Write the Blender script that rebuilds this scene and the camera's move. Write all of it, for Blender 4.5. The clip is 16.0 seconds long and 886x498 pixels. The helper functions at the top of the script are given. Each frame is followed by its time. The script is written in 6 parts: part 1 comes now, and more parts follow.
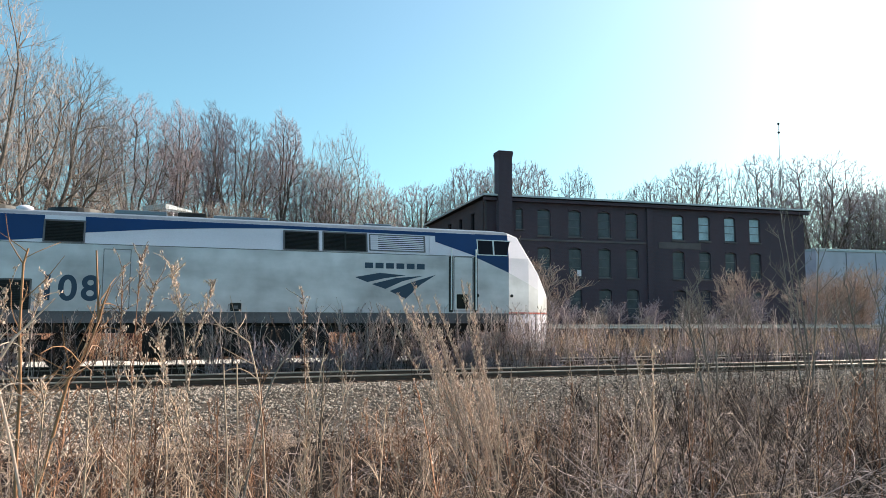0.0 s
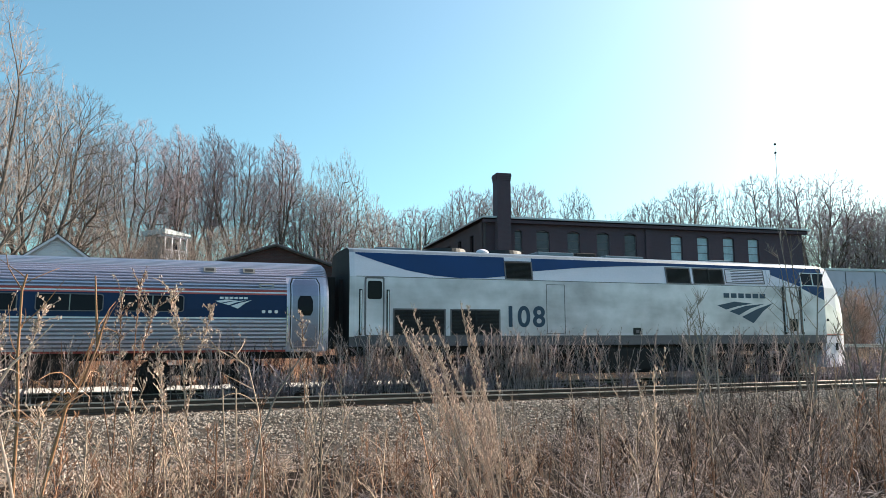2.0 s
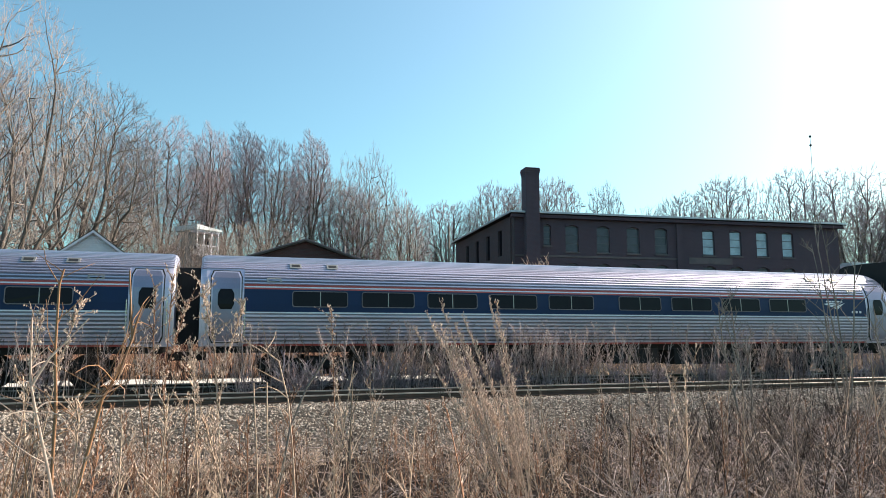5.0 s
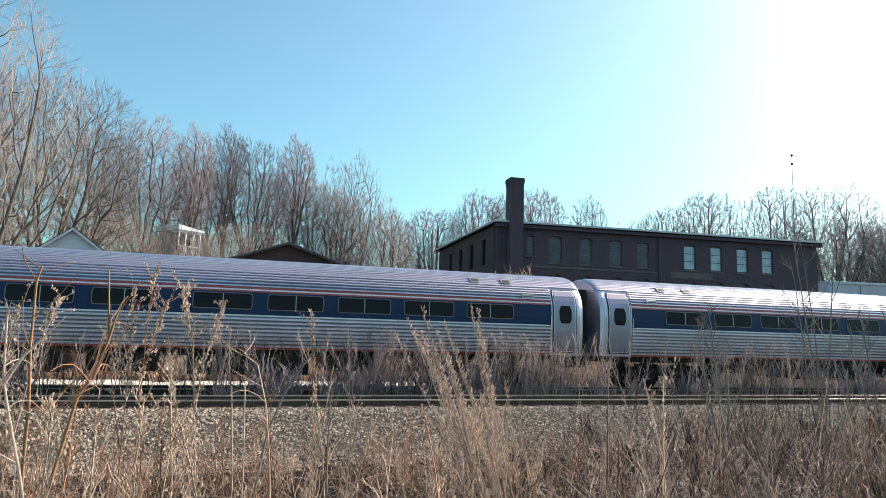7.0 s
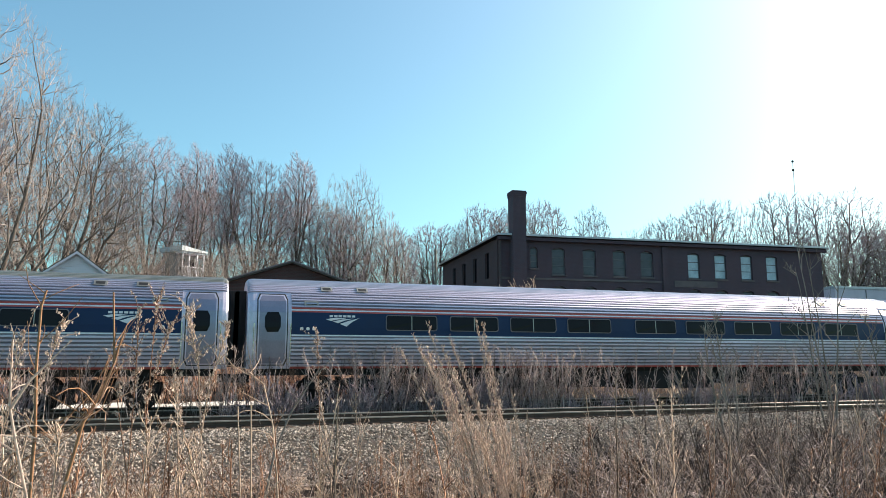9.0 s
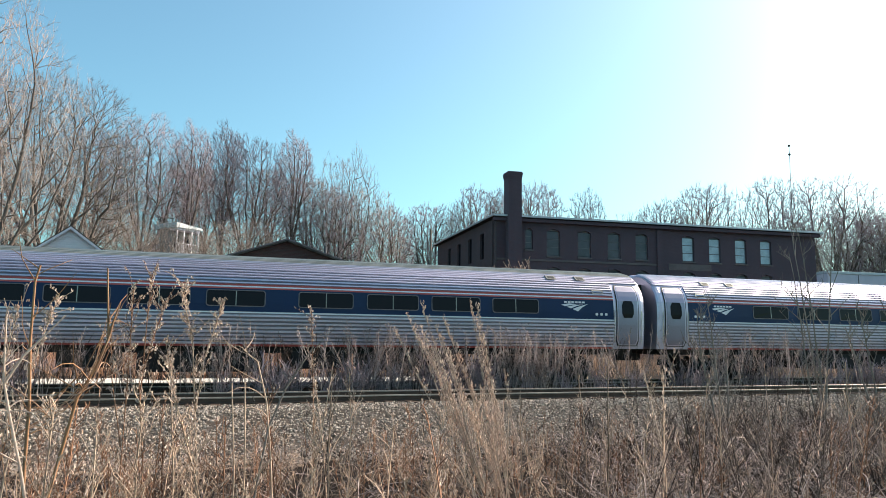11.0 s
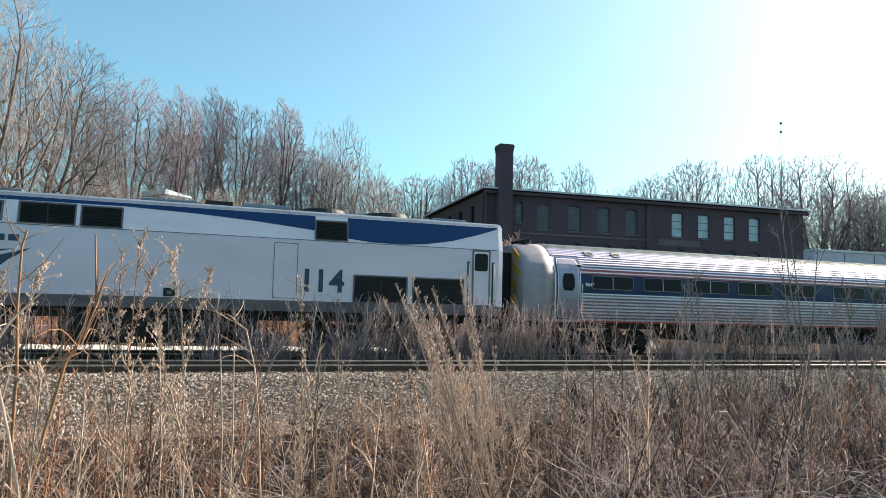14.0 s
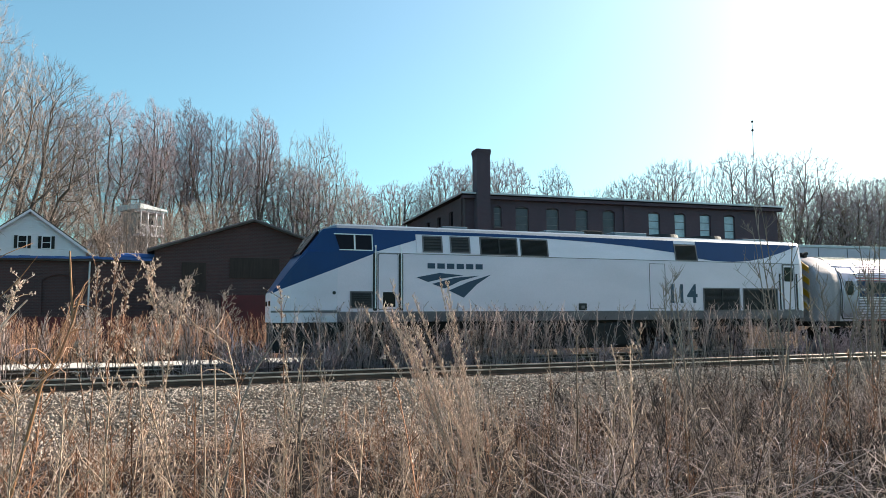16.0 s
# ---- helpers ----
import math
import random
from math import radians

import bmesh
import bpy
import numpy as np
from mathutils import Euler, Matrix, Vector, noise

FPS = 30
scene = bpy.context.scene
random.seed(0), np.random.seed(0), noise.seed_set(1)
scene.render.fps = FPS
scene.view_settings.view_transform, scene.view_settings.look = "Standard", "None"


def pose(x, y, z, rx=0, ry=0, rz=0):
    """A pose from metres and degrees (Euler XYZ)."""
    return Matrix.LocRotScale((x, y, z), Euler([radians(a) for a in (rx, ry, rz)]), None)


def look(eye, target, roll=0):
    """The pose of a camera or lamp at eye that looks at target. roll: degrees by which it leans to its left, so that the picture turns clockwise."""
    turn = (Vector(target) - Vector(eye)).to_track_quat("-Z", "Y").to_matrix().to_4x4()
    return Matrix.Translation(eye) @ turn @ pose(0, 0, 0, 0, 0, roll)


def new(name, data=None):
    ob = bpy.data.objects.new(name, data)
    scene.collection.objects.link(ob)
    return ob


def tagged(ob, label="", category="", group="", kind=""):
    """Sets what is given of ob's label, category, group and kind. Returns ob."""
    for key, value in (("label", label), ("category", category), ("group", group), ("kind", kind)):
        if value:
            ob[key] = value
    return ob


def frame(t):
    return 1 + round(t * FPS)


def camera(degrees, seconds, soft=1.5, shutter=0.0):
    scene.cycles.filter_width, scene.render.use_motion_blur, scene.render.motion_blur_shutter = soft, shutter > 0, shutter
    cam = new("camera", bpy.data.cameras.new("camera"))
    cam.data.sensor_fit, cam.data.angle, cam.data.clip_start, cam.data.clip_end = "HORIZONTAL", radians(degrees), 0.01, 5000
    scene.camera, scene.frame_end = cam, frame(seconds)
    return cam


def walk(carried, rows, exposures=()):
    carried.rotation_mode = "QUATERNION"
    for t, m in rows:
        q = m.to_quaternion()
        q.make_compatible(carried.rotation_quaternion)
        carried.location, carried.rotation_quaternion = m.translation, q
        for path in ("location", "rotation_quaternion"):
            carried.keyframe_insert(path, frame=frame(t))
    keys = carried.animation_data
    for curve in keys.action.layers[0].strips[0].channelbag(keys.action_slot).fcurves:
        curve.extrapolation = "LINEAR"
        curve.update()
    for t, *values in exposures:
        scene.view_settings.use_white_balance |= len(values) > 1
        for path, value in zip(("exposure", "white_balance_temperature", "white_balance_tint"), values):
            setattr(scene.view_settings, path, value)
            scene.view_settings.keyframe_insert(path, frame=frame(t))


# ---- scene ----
cam = camera(63.0, 16.0, soft=0.8)
# ---------- camera and its way ----------
EYE_Z = 1.47
PATH = [
    (0.0, pose(0, 0, EYE_Z, 95.39, -0.21, -19.51)),
    (0.5, pose(0, 0, EYE_Z, 95.63, 0.35, -19.78)),
    (1.0, pose(0, 0, EYE_Z, 96.05, 0.31, -19.82)),
    (1.5, pose(0, 0, EYE_Z, 96.44, 0.24, -19.60)),
    (2.0, pose(0, 0, EYE_Z, 97.17, 0.26, -19.52)),
    (2.5, pose(0, 0, EYE_Z, 97.89, -0.05, -19.54)),
    (3.0, pose(0, 0, EYE_Z, 97.69, -0.12, -19.96)),
    (3.5, pose(0, 0, EYE_Z, 97.06, 0.12, -20.00)),
    (4.0, pose(0, 0, EYE_Z, 96.59, 0.33, -18.44)),
    (4.2, pose(0, 0, EYE_Z, 96.35, 0.60, -17.72)),
    (6.3, pose(0, 0, EYE_Z, 97.64, -1.05, -17.79)),
    (6.5, pose(0, 0, EYE_Z, 97.52, -1.32, -18.16)),
    (7.0, pose(0, 0, EYE_Z, 97.39, -1.37, -18.79)),
    (7.5, pose(0, 0, EYE_Z, 97.91, -0.80, -18.67)),
    (8.0, pose(0, 0, EYE_Z, 98.60, -0.24, -18.61)),
    (8.5, pose(0, 0, EYE_Z, 98.62, 0.14, -18.66)),
    (9.0, pose(0, 0, EYE_Z, 98.54, -0.01, -18.34)),
    (9.2, pose(0, 0, EYE_Z, 98.45, -0.18, -18.13)),
    (11.5, pose(0, 0, EYE_Z, 96.61, -0.77, -18.91)),
    (12.0, pose(0, 0, EYE_Z, 96.23, -0.70, -18.59)),
    (12.5, pose(0, 0, EYE_Z, 95.55, -0.75, -18.33)),
    (13.0, pose(0, 0, EYE_Z, 94.86, -1.04, -18.08)),
    (13.5, pose(0, 0, EYE_Z, 94.23, -1.13, -19.01)),
    (14.0, pose(0, 0, EYE_Z, 94.75, -1.52, -19.70)),
    (14.5, pose(0, 0, EYE_Z, 95.12, -1.05, -20.69)),
    (15.0, pose(0, 0, EYE_Z, 95.01, 0.05, -21.29)),
    (15.5, pose(0, 0, EYE_Z, 95.05, 0.21, -21.16)),
    (16.0, pose(0, 0, EYE_Z, 95.25, 0.31, -21.16)),
]

# way of the train along its track, metres at seconds
TRAIN = [(0.0, 0.00), (0.5, 3.27), (1.0, 6.70), (1.5, 10.18), (2.0, 13.48), (2.5, 16.93), (3.0, 20.41), (3.5, 23.80), (4.0, 27.15), (4.2, 28.63), (6.3, 42.86), (6.5, 44.25), (7.0, 47.65), (7.5, 51.29), (8.0, 54.78), (8.5, 58.17), (9.0, 61.84), (9.2, 63.26), (11.3, 77.88), (11.5, 79.22), (12.0, 82.84), (12.5, 86.38), (13.0, 89.79), (13.5, 93.39), (14.0, 96.92), (14.5, 100.33), (15.0, 103.93), (15.5, 107.43), (16.0, 110.83)]

walk(cam, PATH)

# ---------- sky, sun ----------
SUN_AZ, SUN_EL = 79.0, 32.0        # degrees from +Y towards +X, and above the horizon
world = bpy.data.worlds.new("winter_sky")
scene.world = world
world.use_nodes = True
wn, wl = world.node_tree.nodes, world.node_tree.links
def sky_layer(dust, ozone, tone):
    """One sky of the given haze, toned by the camera's colour response."""
    k = wn.new("ShaderNodeTexSky")
    k.sky_type = 'NISHITA'
    k.sun_disc = False
    k.sun_elevation, k.sun_rotation = radians(SUN_EL), radians(SUN_AZ)
    k.air_density, k.dust_density, k.ozone_density = 1.0, dust, ozone
    m = wn.new("ShaderNodeMix")
    m.data_type, m.blend_type = 'RGBA', 'MULTIPLY'
    m.inputs[0].default_value = 1.0
    m.inputs[7].default_value = (*tone, 1)
    wl.new(k.outputs[0], m.inputs[6])
    return m.outputs[2]


both = wn.new("ShaderNodeMix")
both.data_type, both.blend_type = 'RGBA', 'ADD'
both.inputs[0].default_value = 1.0
wl.new(sky_layer(0.6, 2.0, (0.40, 0.725, 0.655)), both.inputs[6])
wl.new(sky_layer(7.0, 1.5, (0.30, 0.262, 0.255)), both.inputs[7])
wl.new(both.outputs[2], wn["Background"].inputs[0])
wn["Background"].inputs[1].default_value = 0.132
sun_data = bpy.data.lights.new("sun", 'SUN')
sun_data.energy, sun_data.angle, sun_data.color = 5.0, radians(0.5), (1.0, 0.88, 0.73)
sun = new("sun", sun_data)
sa, se = radians(SUN_AZ), radians(SUN_EL)
sun.matrix_world = look((60 * math.sin(sa), 60 * math.cos(sa), 60 * math.tan(se)), (0, 0, 0))
scene.view_settings.exposure = 0.9

# ---------- materials ----------
def surface(name, a, b=None, rough=0.7, metal=0.0, scale=6.0, fine=60.0, bump=0.15, streak=None, rand=0.0, island=0.0, spec=0.5, thin=0.0):
    """Two tones mixed by noise at two scales, with fine relief."""
    m = bpy.data.materials.new(name)
    m.use_nodes = True
    n, l = m.node_tree.nodes, m.node_tree.links
    p = n["Principled BSDF"]
    b = b or tuple(c * 0.75 for c in a)
    tc = n.new("ShaderNodeTexCoord")
    mp = n.new("ShaderNodeMapping")
    l.new(tc.outputs["Object"], mp.inputs[0])
    if streak:
        mp.inputs["Scale"].default_value = streak
    n1 = n.new("ShaderNodeTexNoise")
    n1.inputs["Scale"].default_value, n1.inputs["Detail"].default_value = scale, 6
    n2 = n.new("ShaderNodeTexNoise")
    n2.inputs["Scale"].default_value, n2.inputs["Detail"].default_value = fine, 4
    l.new(mp.outputs[0], n1.inputs[0])
    l.new(tc.outputs["Object"], n2.inputs[0])
    ad = n.new("ShaderNodeMath")
    ad.operation = 'MULTIPLY_ADD'
    l.new(n2.outputs[0], ad.inputs[0])
    ad.inputs[1].default_value = 0.5
    l.new(n1.outputs[0], ad.inputs[2])
    r = n.new("ShaderNodeMapRange")
    r.inputs[1].default_value, r.inputs[2].default_value = 0.5, 1.0
    l.new(ad.outputs[0], r.inputs[0])
    mx = n.new("ShaderNodeMix")
    mx.data_type = 'RGBA'
    mx.inputs[6].default_value, mx.inputs[7].default_value = (*a, 1), (*b, 1)
    l.new(r.outputs[0], mx.inputs[0])
    col = mx.outputs[2]
    if rand or island:
        if rand:
            src = n.new("ShaderNodeObjectInfo").outputs["Random"]
        else:
            src = n.new("ShaderNodeNewGeometry").outputs["Random Per Island"]
        hv = n.new("ShaderNodeHueSaturation")
        mr = n.new("ShaderNodeMapRange")
        k = rand or island
        mr.inputs[3].default_value, mr.inputs[4].default_value = 1 - k, 1 + k
        l.new(src, mr.inputs[0])
        l.new(mr.outputs[0], hv.inputs["Value"])
        l.new(col, hv.inputs["Color"])
        col = hv.outputs[0]
    l.new(col, p.inputs["Base Color"])
    p.inputs["Roughness"].default_value, p.inputs["Metallic"].default_value = rough, metal
    p.inputs["Specular IOR Level"].default_value = spec
    if thin:
        tr, ms = n.new("ShaderNodeBsdfTranslucent"), n.new("ShaderNodeMixShader")
        l.new(col, tr.inputs["Color"])
        ms.inputs[0].default_value = thin
        l.new(p.outputs[0], ms.inputs[1])
        l.new(tr.outputs[0], ms.inputs[2])
        l.new(ms.outputs[0], n["Material Output"].inputs["Surface"])
    if bump:
        bp = n.new("ShaderNodeBump")
        bp.inputs["Strength"].default_value, bp.inputs["Distance"].default_value = bump, 0.02
        l.new(n2.outputs[0], bp.inputs["Height"])
        l.new(bp.outputs[0], p.inputs["Normal"])
    return m


def brick_surface(name, a, b, mortar, along):
    """Brick courses at true size; along is the horizontal axis that the courses run on."""
    m = surface(name, a, b, 0.9, scale=0.5, fine=4, bump=0.0, streak=(1, 1, 0.45))
    n, l = m.node_tree.nodes, m.node_tree.links
    p = n["Principled BSDF"]
    old = p.inputs["Base Color"].links[0].from_socket
    tc = n.new("ShaderNodeTexCoord")
    sp, cb = n.new("ShaderNodeSeparateXYZ"), n.new("ShaderNodeCombineXYZ")
    l.new(tc.outputs["Object"], sp.inputs[0])
    l.new(sp.outputs[along], cb.inputs[0])
    l.new(sp.outputs[2], cb.inputs[1])
    br = n.new("ShaderNodeTexBrick")
    br.inputs["Scale"].default_value = 1.0
    br.inputs["Brick Width"].default_value, br.inputs["Row Height"].default_value = 0.21, 0.075
    br.inputs["Mortar Size"].default_value = 0.009
    br.inputs["Color2"].default_value = (*[c * 0.7 for c in a], 1)
    br.inputs["Mortar"].default_value = (*mortar, 1)
    l.new(cb.outputs[0], br.inputs[0])
    l.new(old, br.inputs["Color1"])
    l.new(br.outputs[0], p.inputs["Base Color"])
    bp = n.new("ShaderNodeBump")
    bp.inputs["Strength"].default_value, bp.inputs["Distance"].default_value = 0.6, 0.01
    bp.invert = True
    l.new(br.outputs["Fac"], bp.inputs["Height"])
    l.new(bp.outputs[0], p.inputs["Normal"])
    return m


def glass_surface(name, tint=(0.011, 0.009, 0.013), rough=0.08):
    m = bpy.data.materials.new(name)
    m.use_nodes = True
    p = m.node_tree.nodes["Principled BSDF"]
    p.inputs["Base Color"].default_value = (*tint, 1)
    p.inputs["Roughness"].default_value = rough
    p.inputs["Specular IOR Level"].default_value = 0.12
    return m


M_SILVER = surface("silver_paint", (0.72, 0.62, 0.71), (0.60, 0.52, 0.595), 0.40, 0.25, 0.6, 30, 0.02, (0.5, 1, 1.6), spec=0.35)
M_SILVER_WORN = surface("worn_silver_paint", (0.80, 0.70, 0.76), (0.42, 0.36, 0.39), 0.36, 0.5, 0.55, 1.8, 0.0, (0.6, 1, 2.2), spec=0.5)
M_WHITE = surface("white_paint", (0.84, 0.755, 0.83), (0.67, 0.605, 0.665), 0.35, 0, 0.8, 30, 0.02, (0.5, 1, 2))
M_BLUE = surface("blue_paint", (0.010, 0.048, 0.165), (0.013, 0.042, 0.125), 0.38, 0, 0.8, 30, 0.02, spec=0.22)
M_BAND = surface("dark_blue_band_paint", (0.011, 0.031, 0.09), (0.014, 0.03, 0.07), 0.45, 0, 0.8, 30, 0.02, spec=0.2)
# Grooves between the ridges coloured dark: their shade together with some grime
M_FLUTE = surface("grimy_shaded_flutes", (0.22, 0.20, 0.225), (0.13, 0.118, 0.13), 0.5, 0.6, 0.8, 40, 0.0)
# Lower steel has its own tone, standing in for ground light it reflects
M_STEEL_LOW = surface("reflection_toned_steel", (0.72, 0.66, 0.77), (0.50, 0.455, 0.52), 0.48, 0.75, 0.5, 30, 0.03, (0.3, 1, 3))
M_NAVY = surface("navy_paint", (0.015, 0.035, 0.085), (0.02, 0.04, 0.08), 0.35, 0, 2, 40, 0.02)
M_SKIRT = surface("grey_skirt_paint", (0.19, 0.165, 0.18), (0.10, 0.085, 0.09), 0.5, 0.1, 1.2, 30, 0.05, (0.5, 1, 2))
M_ROOFGREY = surface("roof_grey_paint", (0.20, 0.24, 0.29), (0.13, 0.15, 0.18), 0.4, 0.2, 0.7, 20, 0.05)
M_DARK = surface("black_underframe", (0.014, 0.012, 0.012), (0.028, 0.022, 0.02), 0.8, 0.1, 2, 40, 0.2)
M_GRILLE = surface("dark_grille", (0.012, 0.012, 0.014), (0.03, 0.028, 0.026), 0.6, 0.2, 2, 50, 0.1)
M_STEEL = surface("stainless_steel", (0.56, 0.54, 0.65), (0.42, 0.405, 0.485), 0.5, 0.9, 0.5, 40, 0.02, (0.3, 1, 3))
M_STEEL_DULL = surface("dull_stainless_steel", (0.42, 0.40, 0.37), (0.24, 0.22, 0.19), 0.45, 0.6, 0.5, 30, 0.03, (0.3, 1, 3))
M_DOOR = surface("dull_blue_grey_steel", (0.34, 0.325, 0.41), (0.24, 0.225, 0.28), 0.42, 0.8, 0.8, 30, 0.03, (1, 1, 0.4))
M_CHROME = surface("bright_rail_steel", (0.75, 0.76, 0.78), (0.6, 0.6, 0.62), 0.2, 1.0, 2, 50, 0.0)
M_RED = surface("red_stripe", (0.45, 0.07, 0.055), (0.36, 0.07, 0.06), 0.4, 0, 2, 40, 0.0)
M_END_GREY = surface("pale_grey_end_paint", (0.38, 0.35, 0.38), (0.17, 0.155, 0.165), 0.6, 0.2, 0.9, 20, 0.03, (1, 1, 0.5), spec=0.3)
M_STRIPE_WHITE = surface("white_stripe", (0.75, 0.76, 0.78), (0.62, 0.63, 0.65), 0.4, 0, 2, 40, 0.0)
M_YELLOW = surface("yellow_warning_paint", (0.75, 0.42, 0.03), (0.5, 0.27, 0.03), 0.5, 0, 2, 40, 0.0)
M_GLASS = glass_surface("dark_glass")
# Mill pane colours stand in for the sky in the glass; the second is brighter
M_GLASS_MILL = surface("sky_toned_mill_glass", (0.085, 0.072, 0.10), (0.03, 0.026, 0.038), 0.25, 0, 1.2, 8, 0.0)
M_GLASS_PALE = surface("sky_pale_window_pane", (0.50, 0.60, 0.66), (0.32, 0.40, 0.46), 0.25, 0, 1.5, 12, 0.0)
M_BRICK = brick_surface("dark_red_brick", (0.118, 0.064, 0.08), (0.052, 0.04, 0.056), (0.10, 0.082, 0.10), 0)
M_BRICK_END = brick_surface("dark_red_brick_end", (0.12, 0.068, 0.07), (0.058, 0.046, 0.054), (0.09, 0.078, 0.082), 1)
M_BRICK_LOW = brick_surface("brown_brick", (0.085, 0.04, 0.04), (0.032, 0.021, 0.023), (0.06, 0.047, 0.048), 0)
M_BOARD = surface("old_dark_boards", (0.05, 0.038, 0.034), (0.03, 0.024, 0.022), 0.9, 0, 2, 30, 0.3, (4, 1, 0.5), spec=0.2)
M_GREYSIDE = surface("grey_siding", (0.30, 0.29, 0.29), (0.22, 0.21, 0.21), 0.8, 0, 0.8, 15, 0.05)
M_STONE = surface("pale_stone_band", (0.17, 0.13, 0.13), (0.10, 0.08, 0.082), 0.9, 0, 1, 15, 0.2)
M_FLASH = surface("roof_flashing", (0.55, 0.56, 0.58), (0.4, 0.4, 0.42), 0.5, 0.3, 1, 20, 0.05)
M_TAR = surface("tar_roof", (0.05, 0.05, 0.052), (0.09, 0.085, 0.08), 0.9, 0, 0.5, 15, 0.2, spec=0.2)
M_WOODTRIM = surface("weathered_frame_paint", (0.17, 0.15, 0.165), (0.09, 0.08, 0.088), 0.7, 0, 2, 30, 0.1)
M_SIDING = surface("white_clapboard", (0.88, 0.81, 0.86), (0.78, 0.715, 0.76), 0.7, 0, 0.6, 15, 0.05)
M_SHINGLE = surface("dark_shingles", (0.10, 0.095, 0.09), (0.055, 0.05, 0.05), 0.95, 0, 1, 20, 0.4, spec=0.2)
M_CONCRETE = surface("grey_concrete_panel", (0.70, 0.61, 0.67), (0.52, 0.455, 0.505), 0.9, 0, 0.4, 12, 0.1)
M_TARP = surface("blue_tarp", (0.02, 0.09, 0.32), (0.03, 0.07, 0.2), 0.5, 0, 3, 25, 0.2)
M_REDPAINT = surface("faded_red_paint", (0.11, 0.018, 0.02), (0.06, 0.016, 0.018), 0.8, 0, 1, 18, 0.1)
M_RAIL = surface("rail_steel", (0.105, 0.064, 0.046), (0.05, 0.031, 0.023), 0.6, 0.3, 3, 40, 0.1)
M_RAILTOP = surface("polished_sunlit_railhead", (0.50, 0.42, 0.37), (0.34, 0.275, 0.235), 0.42, 0.7, 3, 40, 0.0)
M_TIE = surface("creosoted_tie", (0.07, 0.047, 0.037), (0.11, 0.077, 0.06), 0.9, 0, 3, 40, 0.4, (4, 0.6, 1), rand=0.3, spec=0.08)
# Ballast bed coloured dark for the shaded gaps between the loose stones
M_BALLAST_SHADE = surface("ballast", (0.12, 0.095, 0.08), (0.052, 0.041, 0.034), 0.95, 0, 3, 28, 0.9, spec=0.08)
M_SAND = surface("bare_sandy_dirt", (0.40, 0.285, 0.21), (0.22, 0.155, 0.115), 0.95, 0, 2, 25, 0.5, spec=0.08)
M_STONES = surface("ballast_stones", (0.48, 0.395, 0.33), (0.24, 0.195, 0.16), 0.95, 0, 8, 60, 0.3, island=0.65, spec=0.08)
M_GRAVEL = surface("pale_gravel", (0.64, 0.585, 0.53), (0.48, 0.435, 0.39), 0.95, 0, 2, 25, 0.4, spec=0.08)
# Soil toned near-black, with the shade between weed stems put into its colour
M_SOIL = surface("shaded_litter_soil", (0.030, 0.020, 0.016), (0.011, 0.008, 0.007), 0.95, 0, 1.1, 22, 0.8, spec=0.08)
M_BARK = surface("grey_bark", (0.20, 0.158, 0.135), (0.09, 0.072, 0.062), 0.95, 0, 2, 14, 0.6, (1, 1, 0.3), spec=0.2)
M_TWIG = surface("brown_twigs", (0.40, 0.32, 0.275), (0.25, 0.20, 0.178), 0.85, 0, 0.4, 6, 0.0, island=0.3, spec=0.2)
M_TWIG_GREY = surface("grey_violet_twigs", (0.40, 0.32, 0.345), (0.26, 0.21, 0.225), 0.85, 0, 0.4, 6, 0.0, island=0.3, spec=0.2)
M_TWIG_RED = surface("tan_twigs", (0.60, 0.455, 0.38), (0.43, 0.315, 0.26), 0.85, 0, 0.4, 6, 0.0, island=0.3, thin=0.2, spec=0.2)
M_PINE = surface("dark_conifer", (0.03, 0.045, 0.03), (0.02, 0.03, 0.02), 0.9, 0, 0.6, 8, 0.0, island=0.3, spec=0.2)
M_STRAW = surface("dry_straw", (0.76, 0.565, 0.425), (0.26, 0.185, 0.14), 0.6, 0, 2, 30, 0.0, island=0.55, thin=0.2, spec=0.2)
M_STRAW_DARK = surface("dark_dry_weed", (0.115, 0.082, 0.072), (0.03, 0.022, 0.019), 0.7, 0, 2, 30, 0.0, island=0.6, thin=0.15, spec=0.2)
M_WEED_BROWN = surface("grey_brown_weed", (0.36, 0.27, 0.235), (0.17, 0.127, 0.11), 0.75, 0, 2, 30, 0.0, island=0.5, thin=0.2, spec=0.2)
M_WEED_GREY = surface("pale_grey_brown_twigs", (0.62, 0.495, 0.46), (0.36, 0.285, 0.265), 0.75, 0, 2, 30, 0.0, island=0.45, thin=0.2, spec=0.2)
M_STRAW_RUST = surface("orange_red_weed", (0.70, 0.41, 0.27), (0.42, 0.235, 0.155), 0.7, 0, 2, 30, 0.0, island=0.5, thin=0.25, spec=0.2)
M_STRAW_TAN = surface("tan_dry_weed", (0.66, 0.42, 0.29), (0.44, 0.27, 0.18), 0.7, 0, 2, 30, 0.0, island=0.45, thin=0.25, spec=0.2)
M_STRAW_RED = surface("rusty_dry_weed", (0.42, 0.225, 0.14), (0.20, 0.105, 0.068), 0.7, 0, 2, 30, 0.0, island=0.5, thin=0.2, spec=0.2)
M_SEED = surface("pale_seed_heads", (0.82, 0.68, 0.585), (0.52, 0.415, 0.35), 0.8, 0, 4, 60, 0.0, island=0.3, thin=0.4, spec=0.2)
M_STEM = surface("orange_brown_stem", (0.46, 0.24, 0.125), (0.28, 0.15, 0.085), 0.7, 0, 3, 40, 0.1, spec=0.2)
M_SAPLING = surface("pale_grey_bark", (0.33, 0.265, 0.225), (0.18, 0.143, 0.12), 0.85, 0, 3, 30, 0.3, spec=0.2)

